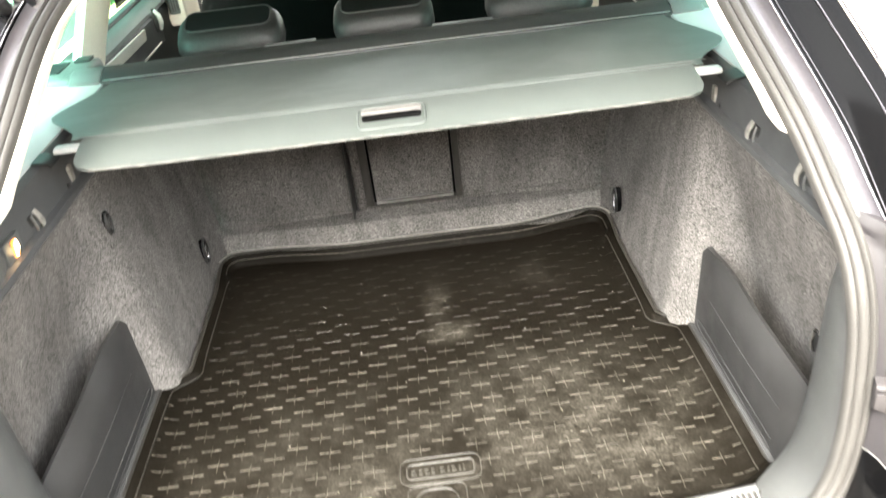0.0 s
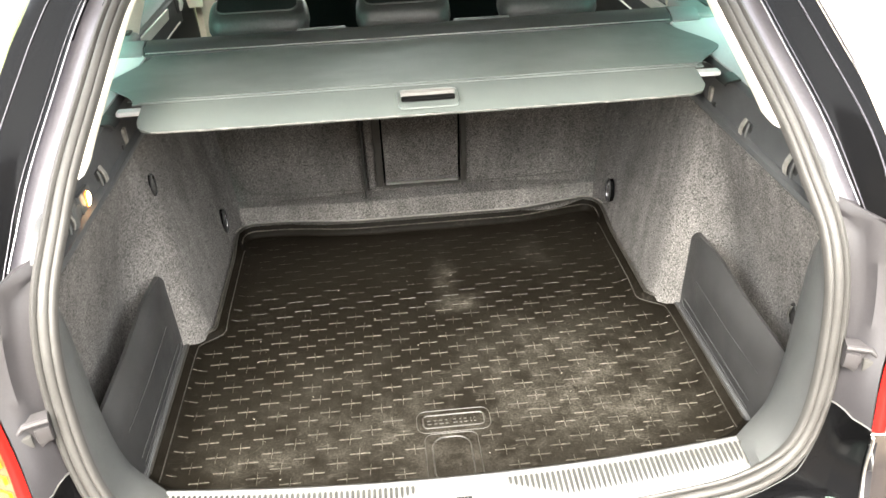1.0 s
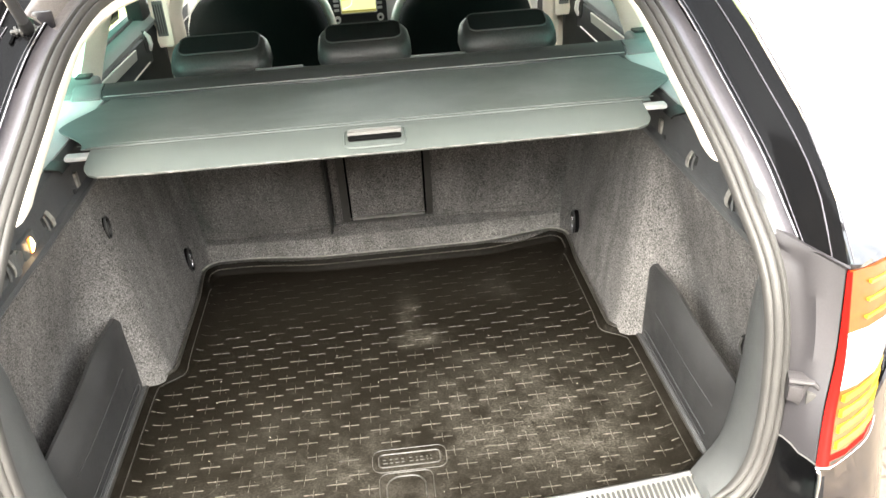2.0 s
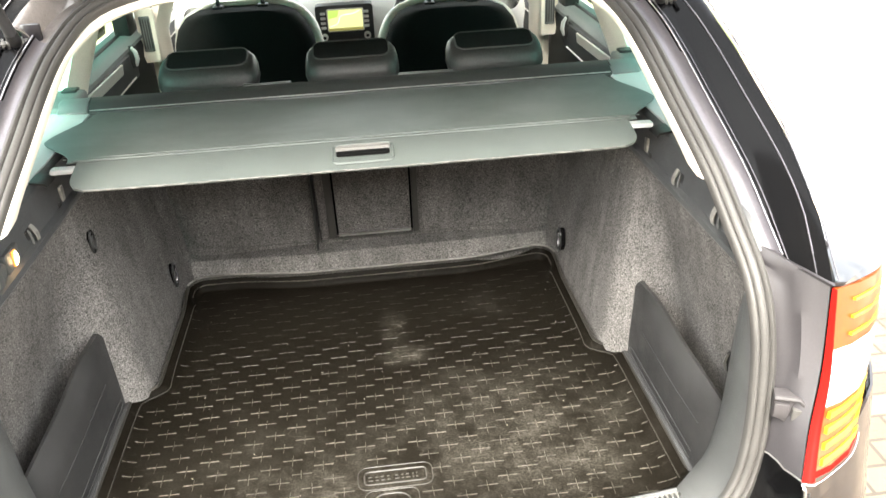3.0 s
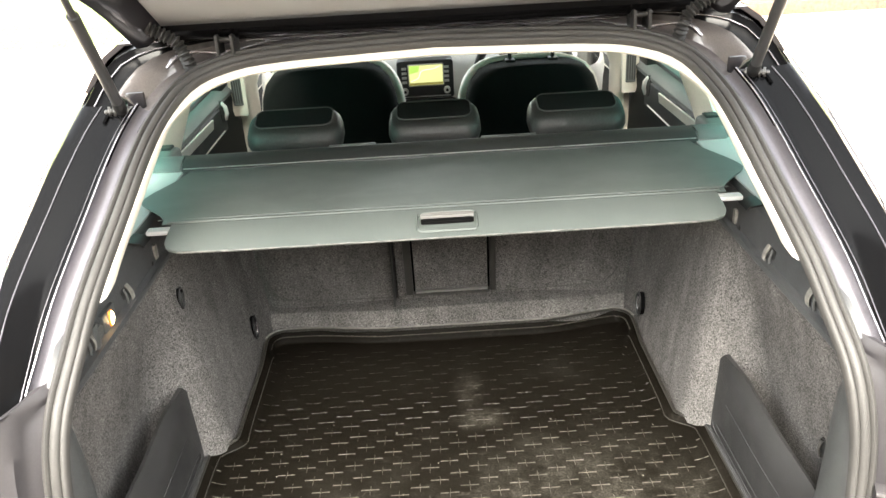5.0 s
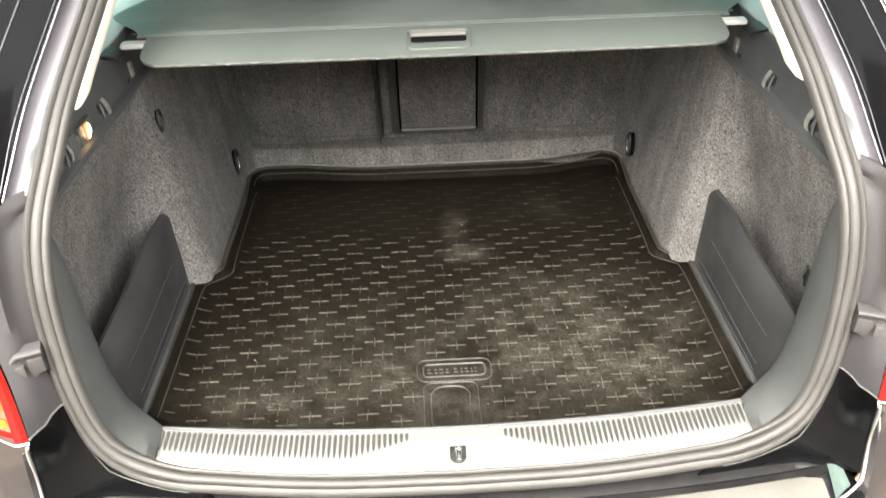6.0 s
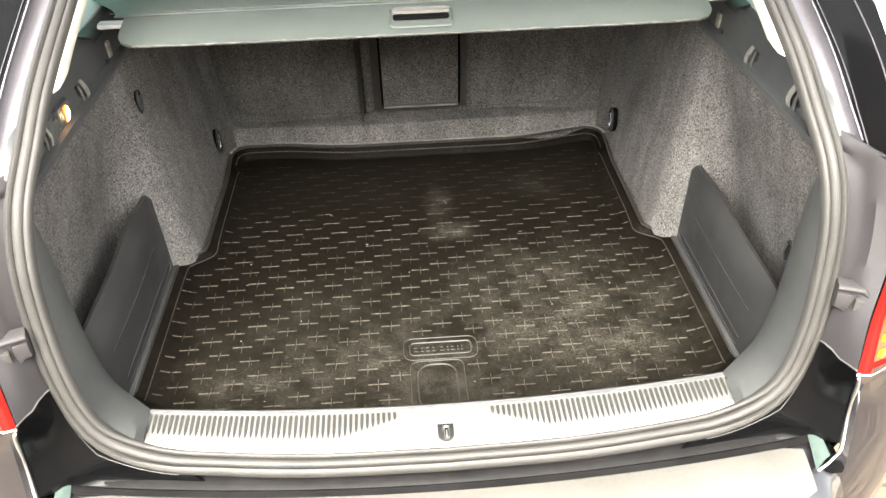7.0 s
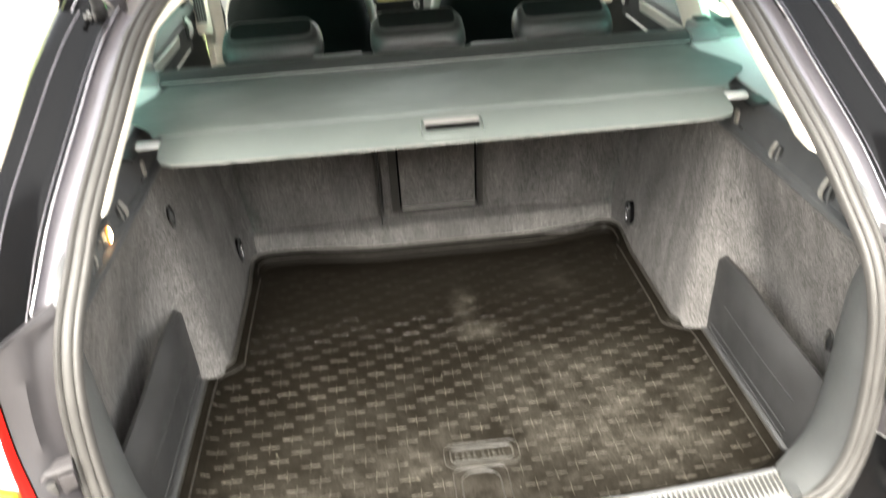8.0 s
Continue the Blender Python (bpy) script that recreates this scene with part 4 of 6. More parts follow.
for s in (1, -1):
    # lower side: doors and rear wing as one plain skin behind the belt
    rws = []
    for y in hexcols(0.13, 2.95, 44):
        k = smooth01((y - 0.30) / 0.40)
        tuck = 0.035 * (1 - smooth01((y - 0.13) / 0.14))
        rws.append([(s * (side_x(y, 1.0) + o0 * (1 - k) + o1 * k - tuck), y, z) for o0, o1, z in ((-0.02, -0.02, 0.30), (0.02, 0.03, 0.42), (0.03, 0.05, 0.62), (0.02, 0.045, 0.80), (-0.002, 0.02, 0.98), (-0.045, -0.005, 1.05), (-0.072, -0.02, 1.08))])
    part("body_side", sheet(rws, 0.004, (-s, 0, 0)), M_PAINT, car, "glossy dark painted body side")
    slant_glass("quarter_window", 0.46, 1.10, 0.84, 1.12, 1.10, 1.365, M_GLASS, s, "green tinted quarter window")
    slant_glass("rear_door_window", 1.22, 1.93, 1.24, 1.93, 1.10, 1.40, M_DOOR_GLASS, s, "green tinted rear door window")
    slant_glass("front_door_window", 2.06, 3.10, 2.06, 2.40, 1.08, 1.39, M_SCREEN_GLASS, s, "clear front door window")
    # rear pillar and middle pillar, cream inside
    for y0, y1, lab in ((1.10, 1.23, "cream rear roof pillar"), (1.92, 2.07, "cream middle roof pillar")):
        rws = [[(s * (0.715 - (0.05 if y0 > 1.5 else 0.0) - 0.42 * max(0, z - 1.10) - 0.035 * math.sin(math.pi * i / 8)), y, z) for z in hexcols(0.45, 1.44, 20)] for i, y in enumerate(hexcols(y0, y1, 8))]
        part("roof_pillar", sheet(rws, 0.03, (s, 0, 0)), M_CREAM, car, lab)
        side_panel("pillar_cover", y0, y1, 1.08, 1.43, M_GLOSS, s, "gloss black outer pillar cover", n=3)
    # cantrail above the glass
    part("roof_rail", sheet([[(s * (side_x(y, z) - o), y, z) for z, o in ((1.362, 0.0), (1.40, 0.002), (1.43, 0.006), (1.462, 0.03))] for y in hexcols(0.76, 2.36, 24)], 0.01, (-s, 0, 0)), M_PAINT, car, "glossy dark painted roof edge")
    part("front_pillar", tube([(s * 0.60, 2.36, 1.42), (s * 0.68, 2.90, 1.22), (s * 0.74, 3.35, 1.04)], 0.03, 8), M_CREAM, car, "cream windscreen pillar")

# roof skin and cream headlining
rws = [[(x, y, 1.462 + 0.035 * (1 - (x / 0.62) ** 2) * smooth01((y - 0.55) / 0.5)) for x in hexcols(-0.60, 0.60, 24)] for y in hexcols(0.70, 2.36, 20)]
part("roof", sheet(rws, 0.004, (0, 0, -1)), M_PAINT, car, "glossy dark painted roof")
rws = [[(x, y, 1.402 + 0.03 * (1 - (x / 0.60) ** 2) + 0.01 * smooth01((y - 0.7) / 0.5)) for x in hexcols(-0.60, 0.60, 24)] for y in hexcols(0.695, 2.36, 20)]
part("headlining", sheet(rws, 0.004, (0, 0, 1)), M_HEADLINING, car, "pale grey cloth headlining")
rws = [[(x * (1 + 0.12 * k), 2.36 + 1.01 * k, 1.45 - 0.40 * k) for x in hexcols(-0.60, 0.60, 16)] for k in hexcols(0, 1, 8)]
ws = part("windscreen", sheet(rws, 0.005, (0, -1, 0)), M_SCREEN_GLASS, car, "clear windscreen")
# plain front end, floor and wheels
rws = [[(x * (1 - 0.06 * k), 3.33 + 1.2 * k, z0 - 0.10 * k - 0.05 * (x / 0.8) ** 4) for x in hexcols(-0.84, 0.84, 20)] for k, z0 in [(j / 8, 1.03) for j in range(9)]]
part("bonnet", sheet(rws, 0.01, (0, 0, -1)), M_PAINT, car, "glossy dark painted bonnet")
for s in (1, -1):
    rws = [[(s * x, y, z) for x, z in ((0.85 - 0.08 * smooth01((y - 3.6) / 1.0), 0.30), (0.90 - 0.09 * smooth01((y - 3.6) / 1.0), 0.60), (0.88 - 0.09 * smooth01((y - 3.6) / 1.0), 0.90), (0.83 - 0.05 * smooth01((y - 3.6) / 1.0), 1.04 - 0.10 * smooth01((y - 3.3) / 1.2)))] for y in hexcols(2.94, 4.53, 20)]
    part("front_wing", sheet(rws, 0.004, (-s, 0, 0)), M_PAINT, car, "glossy dark painted front wing")
part("nose", sheet([[(x, 4.53 + 0.10 * (1 - (x / 0.82) ** 2), z) for z in hexcols(0.25, 0.93, 6)] for x in hexcols(-0.80, 0.80, 16)], 0.005, (0, -1, 0)), M_PAINT, car, "glossy dark painted nose")
part("underbody", box(-0.80, 0.80, 0.02, 4.45, 0.26, 0.32, 0.02), M_BLACK, car, "black underbody")
part("boot_well", box(-0.62, 0.62, 0.05, 1.13, 0.30, 0.54, 0.02), M_BLACK, car, "black floor pan")
for sx in (1, -1):
    for y in (0.98, 3.74):
        def ring(r, x):
            return [(sx * x, y + r * math.cos(a), 0.32 + r * math.sin(a)) for a in [2 * math.pi * k / 32 for k in range(32)]]
        wheel = part("wheel", grid([ring(0.21, 0.70), ring(0.29, 0.69), ring(0.316, 0.71), ring(0.32, 0.76), ring(0.32, 0.85), ring(0.312, 0.89), ring(0.29, 0.905), ring(0.22, 0.895), ring(0.21, 0.88)], closed_u=True), M_TYRE, car, "black tyre on an alloy wheel")
        part("rim", grid([ring(0.212, 0.72), ring(0.212, 0.885), ring(0.195, 0.892), ring(0.18, 0.86), ring(0.06, 0.875), ring(0.03, 0.88), ring(0.001, 0.88)], closed_u=True), M_ALLOY, wheel, "silver alloy rim")

# ---- tailgate, raised over the opening ----
HINGE = Vector((0, 0.70, 1.478))
GT = radians(31)


def gate(u, v, w):
    """A point of the tailgate: u across, v metres from the hinge, w below its skin."""
    return (u, HINGE.y - v * math.cos(GT) - w * math.sin(GT), HINGE.z + v * math.sin(GT) - w * math.cos(GT))


def gate_half(v):
    return 0.560 + 0.140 * smooth01((v - 0.15) / 0.6)


tail = part("tailgate", sheet([[gate(gate_half(v) * k, v, -0.02 - 0.05 * (1 - k * k) * 0.4) for k in hexcols(-1, 1, 20)] for v in (-0.03, -0.01, 0.02, 0.05)], 0.004, (0, 0, -1)), M_PAINT, car, "raised tailgate, dark painted, with privacy glass")
part("gate_edge", sheet([[gate(gate_half(0.1) * k * 0.93, v, w) for k in hexcols(-1, 1, 24)] for v, w in ((-0.012, 0.004), (0.0, 0.018), (0.014, 0.024), (0.034, 0.026), (0.050, 0.020), (0.055, 0.010))], 0.004, (0, 0, 1)), M_GLOSS, tail, "gloss black upper gate frame")
rws = [[gate((gate_half(v) - 0.055) * k, v, 0.002) for k in hexcols(-1, 1, 16)] for v in hexcols(0.03, 0.62, 9)]
part("gate_glass", sheet(rws, 0.004, (0, 0, 1)), M_PRIV, tail, "dark privacy glass")
for s in (1, -1):
    rws = [[gate(s * (gate_half(v) - o), v, w) for o, w in ((-0.005, -0.015), (0.0, 0.03), (0.010, 0.040), (0.030, 0.038), (0.048, 0.024), (0.060, 0.004))] for v in hexcols(0.03, 0.66, 14)]
    part("gate_side", sheet(rws, 0.004, (0, 0, 1)), M_PAINT, tail, "painted gate side frame")
rws = [[gate(gate_half(0.7) * k, v, w) for k in hexcols(-1, 1, 16)] for v, w in ((0.60, 0.01), (0.64, 0.05), (0.80, 0.09), (1.05, 0.10), (1.15, 0.04), (1.16, 0.0), (1.1, -0.06), (0.62, -0.03))]
part("gate_panel", sheet(rws, 0.004, (0, 0, 1)), M_TRIM, tail, "dark trim panel on the lower tailgate")
for s in (1, -1):
    hx = s * 0.385
    part("hinge", merge(
        box(hx - 0.017, hx - 0.011, 0.640, 0.70, 1.440, 1.476, 0.002), box(hx + 0.011, hx + 0.017, 0.640, 0.70, 1.440, 1.476, 0.002),
        tube([(hx - 0.019, 0.655, 1.466), (hx + 0.019, 0.655, 1.466)], 0.005, 10), box(hx - 0.014, hx + 0.014, 0.672, 0.70, 1.466, 1.474, 0.002)), M_BLACK, car, "black painted tailgate hinge")
    # corrugated cable sleeve
    pts = spline([(s * 0.452, 0.640, 1.418), (s * 0.455, 0.630, 1.442), (s * 0.467, 0.630, 1.468), (s * 0.490, 0.628, 1.486), (s * 0.515, 0.622, 1.500)], 60)
    part("cable_sleeve", tube(pts, [0.0108 + 0.0026 * math.sin(i * 1.45) for i in range(61)], 12), M_BLACK, car, "corrugated black rubber cable sleeve")
    # water channel between the seal and the roof corner
    top_run = [q for q in OPEN if q[0].z >= 1.335]
    rim = spline([outer_edge(1.365), (0.618, 0.625, 1.415), (0.580, 0.675, 1.450), (0.48, 0.705, 1.466), (0.28, 0.715, 1.474), (0.0, 0.720, 1.478)], len(top_run) - 1)
    rws = []
    for (p, u, w), e in zip(top_run, rim):
        a = p + u * 0.016 - w * 0.004
        b = p + u * 0.030 - w * 0.016
        rws.append([flip(q, s) for q in (a, mix3(a, b, 0.5), b, mix3(b, e, 0.28) - w * 0.012, mix3(b, e, 0.42) + w * 0.006, mix3(b, e, 0.58) + w * 0.008, mix3(b, e, 0.70) - w * 0.012, mix3(b, e, 0.90) - w * 0.010, e)])
    skin = []
    for k, e in enumerate(rim):
        f = smooth01(k / (len(rim) - 1) * 2.2)
        skin.append([flip(e + mix3((0.035, 0.10, 0.0), (0.0, 0.05, 0.006), f) * g - Vector((0, 0, 0.012 * g * (1 - f))), s) for g in (0.0, 0.35, 0.9, 1.7, 3.4)])
    part("roof_corner", sheet(skin, 0.004, (0, 1, -1)), M_GLOSS, car, "glossy dark painted roof corner")
    part("roof_channel", sheet([r[:6] for r, q in zip(rws, top_run) if q[0].z > 1.358], 0.004, (0, 1, -1)), M_DRAIN, car, "painted water channel at the roof corner")
    part("channel_edge", sheet([r[5:] for r in rws], 0.004, (0, 1, -1)), M_GLOSS, car, "glossy dark edge of the water channel")
    # Thin tube drawn for the highlight on the channel's gloss edge
    part("edge_line", tube([Vector(r[7]) + Vector((0, -0.003, 0.003)) for r in rws[:-10]], 0.0013, 6), M_BEAD, car, "thin bright glint along the channel edge")
    part("channel_crease", tube(spline([mix3(Vector(r[3]), Vector(r[4]), 0.55 + 0.4 * math.sin(i * 1.15)) + Vector((0, -0.001, 0.0015 * math.sin(i * 1.7))) for i, r in enumerate(rws[5:])], 60), [0.0036 + 0.0016 * math.sin(i * 0.55) for i in range(61)], 8), M_BEAD, car, "wavy bead of painted sealant in the water channel")
    # Pale bead standing in for the channel's highlight beside the seal
    part("channel_bead", tube([flip(p + u * 0.027 - w * 0.008, s) for p, u, w in top_run], 0.0038, 8), M_BEAD, car, "bright highlight bead along the water channel")
    # gas strut on its ball
    ball = Vector((s * 0.566, 0.560, 1.368))
    top = Vector((s * 0.490, 0.16, 1.75))
    strut = part("gas_strut", tube([ball, mix3(ball, top, 0.5), mix3(ball, top, 0.501), top], [0.0095, 0.0095, 0.0055, 0.0055], 14), M_BEZEL, car, "black gas strut holding the tailgate")
    low = mix3(ball, top, 0.05)
    part("socket", tube([ball - (low - ball) * 0.25, ball, low, low + (low - ball) * 0.2], [0.007, 0.0115, 0.0110, 0.0090], 12), M_BLACK, strut, "black plastic strut socket")
    part("strut_mount", box(ball.x - s * 0.020 - 0.017, ball.x - s * 0.020 + 0.017, ball.y + 0.022, ball.y + 0.030, ball.z - 0.014, ball.z + 0.026, 0.004), M_PAINT, car, "painted mounting plate of the strut")
    stud = Vector((s * 0.90, -0.42, 0.05)).normalized()
    part("ball_stud", tube([ball + stud * d for d in (-0.022, -0.012, -0.0118, 0.006, 0.0062, 0.010, 0.0102, 0.014, 0.0142, 0.018, 0.0182, 0.022, 0.0222, 0.027, 0.029)], [0.006, 0.006, 0.0095, 0.0095, 0.005, 0.005, 0.0105, 0.0105, 0.005, 0.005, 0.009, 0.009, 0.004, 0.004, 0.002], 16), M_ALLOY_DARK, strut, "ringed steel ball stud")

# Two bright bars for the reflections along the gate's lower edge
for v, w in ((-0.006, 0.017), (0.008, 0.0245)):
    part("edge_line", tube([gate(0.35 * k, v, w + 0.002) for k in hexcols(-1, 1, 16)], 0.0014, 6), M_BEAD, tail, "thin bright edge")

# ---- rubber boot mat ----
mat_thing = thing("boot_mat", (0, 0.6, 0.566), "black ribbed rubber boot mat, dusty and scuffed", "mat")


def mat_half(y):
    return 0.548 - 0.052 * smooth01((y - 0.575) / 0.055)


def mat_front(k):
    return 0.090 + 0.036 * k * k + 0.030 * abs(k) ** 8


CORNER = 0.045


def mat_edge(x, y):
    """Half width at y, drawn in round the two rear corners."""
    over = y - (mat_rear(0.49 * x) - CORNER)
    return mat_half(y) - (CORNER - math.sqrt(max(0.0, CORNER ** 2 - min(over, CORNER) ** 2)) if over > 0 else 0.0)


def mat_z(x, y):
    """Height of the mat: flat with a coved rim, higher at the seat."""
    hx, cy = mat_half(y), mat_rear(x) - CORNER
    if y > cy and abs(x) > hx - CORNER:
        d = CORNER - math.hypot(abs(x) - (hx - CORNER), y - cy)
    else:
        d = min(hx - abs(x), mat_rear(x) - y)
    k = smooth01((y - 0.92) / 0.10)
    wide = (0.060 - 0.034 * math.exp(-((y - 0.61) / 0.06) ** 2)) * (1 - k) + 0.018 * k
    z = 0.572 + (0.015 + 0.016 * k) * (1 - smooth01(d / wide)) ** 1.25
    return z + 0.020 * (1 - smooth01((y - mat_front(x / 0.548)) / 0.03))


def mat_rows():
    rws = []
    ks = [-1, -0.994, -0.985, -0.975, -0.96, -0.94, -0.92, -0.90, -0.87] + hexcols(-0.84, 0.84, 40) + [0.87, 0.90, 0.92, 0.94, 0.96, 0.975, 0.985, 0.994, 1]
    for f in hexcols(0, 0.96, 104) + [0.966, 0.972, 0.977, 0.981, 0.985, 0.988, 0.991, 0.994, 0.997, 1.0]:
        row = []
        for k in ks:
            y0 = mat_front(k)
            y = y0 + (mat_rear(k * 0.45) - y0) * f
            x = k * mat_edge(1 if k > 0 else -1, y)
            row.append((x, y, mat_z(x, y)))
        rws.append(row)
    return rws


part("tray", sheet(mat_rows(), 0.004, (0, 0, -1)), M_MAT, mat_thing, "black rubber tray with a raised rim", sharp=50)


def rim_line(inset, drop):
    """The rim's course from one front corner round the seat side to the other, inset from the edge."""
    pts = []
    for s in (1, -1):
        half = [(s * (mat_half(y) + 0.001 - inset), y) for y in hexcols(0.19, mat_rear(s * 0.49) - CORNER, 60)]
        cx, cy, r = mat_half(1.0) - CORNER, mat_rear(s * 0.49) - CORNER, CORNER + 0.001 - inset
        half += [(s * (cx + r * math.cos(a)), cy + r * math.sin(a)) for a in [math.pi / 2 * k / 10 for k in range(1, 11)]]
        half += [(s * cx * (1 - k / 24), mat_rear(s * cx * (1 - k / 24)) + 0.001 - inset) for k in range(1, 25)]
        pts += half if s > 0 else half[-2::-1]
    return [(x, y, 0.588 - drop + 0.016 * smooth01((y - 0.92) / 0.10)) for x, y in pts]


# rolled lip along the rim, and a finer line below it
part("lip", tube(rim_line(0.0, 0.0), 0.0040, 8), M_OUTLINE, mat_thing, "rolled rubber lip")
# Pale ribbon that sets off the rim's rear line
back_run = [k for k, q in enumerate(rim_line(0.0, 0.0)) if q[1] > 1.036]
flange = [[rim_line(i, d)[k] for k in back_run] for i, d in ((-0.007, -0.004), (-0.004, -0.0052), (0.0, -0.0045))]
part("flange", sheet(flange, 0.002, (0, 0, -1)), M_LIP, mat_thing, "flat pale flange along the seat side")
part("groove_ridge", tube([q for q in rim_line(0.014, 0.012) if q[1] > 0.99], 0.0014, 8), M_RIDGE, mat_thing)
for s in (1, -1):
    ln = [(s * (mat_half(y) - 0.020), y) for y in hexcols(0.17, 0.985, 60)]
    part("border_ridge", tube([(x, y, mat_z(x, y) + 0.0002) for x, y in ln], 0.0011, 6), M_OUTLINE, mat_thing)


def ridge(bm, x, y, dx, dy, w, h):
    """A low rounded ridge on the mat from (x-dx, y-dy) to (x+dx, y+dy)."""
    ln = math.hypot(dx, dy)
    ux, uy = dx / ln, dy / ln
    rws = []
    for f in (-1, -0.9, -0.3, 0.3, 0.9, 1):
        px, py = x + dx * f, y + dy * f
        z = mat_z(px, py)
        hh = h if abs(f) < 0.95 else 0.0
        rws.append([bm.verts.new((px - uy * o * w, py + ux * o * w, z - 0.0003 + q * hh)) for o, q in ((-1, 0.0), (-0.45, 1.0), (0.45, 1.0), (1, 0.0))])
    for a, b in zip(rws, rws[1:]):
        for j in range(3):
            bm.faces.new((a[j], a[j + 1], b[j + 1], b[j]))


def in_badge(x, y):
    return (abs(x - 0.009) < 0.078 and 0.236 < y < 0.308) or (abs(x) < 0.056 and y < 0.25)


def ridges():
    rnd = random.Random(5)
    bm = bmesh.new()
    A, B, O = Vector((0.04163, 0.01940, 0)), Vector((0.01970, -0.04022, 0)), Vector((-0.3512, 0.4680, 0))
    for i in range(-40, 41):
        for j in range(-60, 61):
            p = O + A * i + B * j
            x, y = p.x, p.y
            if y < mat_front(x / 0.548) + 0.022 or y > mat_rear(x) - 0.055 or in_badge(x, y):
                continue
            room = min(mat_half(y), mat_half(y + 0.035)) - 0.023
            # Ridges sink towards the seat, standing in for the failing light there
            low = 0.0019 - 0.0015 * smooth01((y - 0.42) / 0.42)
            for way in (1, -1):
                # the two halves of the cross bar, the outer one shortened against the rim
                end = max(-room, min(room, x + way * 0.0190))
                near = max(-room, min(room, x + way * 0.0012))
                if (end - near) * way > 0.006:
                    ridge(bm, (near + end) / 2, y, (end - near) / 2, 0.0, 0.00095, low * rnd.uniform(0.8, 1.15))
            if abs(x) < room - 0.026:
                ridge(bm, x + rnd.uniform(-0.0015, 0.0015), y - 0.001, rnd.uniform(-0.001, 0.001), rnd.uniform(0.013, 0.0165), 0.0006, 0.34 * low)
    return bm


tagged(part("cross_pattern", ridges(), M_RIDGE, mat_thing, "rows of small raised crosses", smooth=False), kind="stuff")


def outline_ridge(pts, r=0.0018):
    pts = [(x, y, mat_z(x, y) + 0.0004) for x, y in pts]
    return tube(pts + pts[:1], r, 6, ends=False)


def worn_outline(r_in, r_out):
    return merge(outline_ridge(r_in, 0.0014), outline_ridge(r_out, 0.0008))


badge = part("badge", worn_outline(round_rect(0.118, 0.034, 0.009, 0.009, 0.272), round_rect(0.142, 0.060, 0.018, 0.009, 0.272)), M_OUTLINE, mat_thing, "raised badge outline with worn marks")
for x, wide in ((-0.038, 0.009), (-0.026, 0.006), (-0.015, 0.008), (-0.004, 0.006), (0.012, 0.008), (0.023, 0.004), (0.033, 0.008), (0.043, 0.003), (0.050, 0.003)):
    part("letter_bar", box(x - wide / 2, x + wide / 2, 0.264, 0.266, 0.5722, 0.5735, 0.0004, 1), M_OUTLINE, badge, "worn raised mark")
    part("letter_bar", box(x - wide / 2, x + wide * 0.2, 0.273, 0.275, 0.5722, 0.5735, 0.0004, 1), M_OUTLINE, badge, "worn raised mark")
part("finger_recess", worn_outline(round_rect(0.072, 0.112, 0.026, -0.001, 0.172), round_rect(0.100, 0.124, 0.016, 0.0, 0.176)), M_OUTLINE, mat_thing, "rounded recess outline")


def lint():
    """Flakes and crumbs lying about on the mat."""
    rnd = random.Random(11)
    bm = bmesh.new()
    for k in range(45):
        x, y = rnd.uniform(-0.46, 0.46), rnd.uniform(0.16, 0.95) ** 1.3
        y = max(0.16, y)
        r, a = rnd.uniform(0.0006, 0.0016), rnd.uniform(0, math.pi)
        z = mat_z(x, y) + 0.0006
        pts = [(x + r * math.cos(a + q) * f, y + r * math.sin(a + q) * f) for q, f in ((0, 2.2), (1.4, 0.8), (3.1, 1.9), (4.6, 0.7))]
        lo = [bm.verts.new((px, py, z)) for px, py in pts]
        top = bm.verts.new((x, y, z + r * 0.8))
        bm.faces.new(lo[::-1])
        for i in range(4):
            bm.faces.new((lo[i], lo[(i + 1) % 4], top))
    return bm


M_LINT = material("pale_lint", (0.17, 0.16, 0.135), 0.9, 0.0, fine=(200, 0.3))
tagged(part("lint", lint(), M_LINT, None, "", smooth=False), "pale specks of lint scattered on the rubber mat", "lint", kind="stuff")

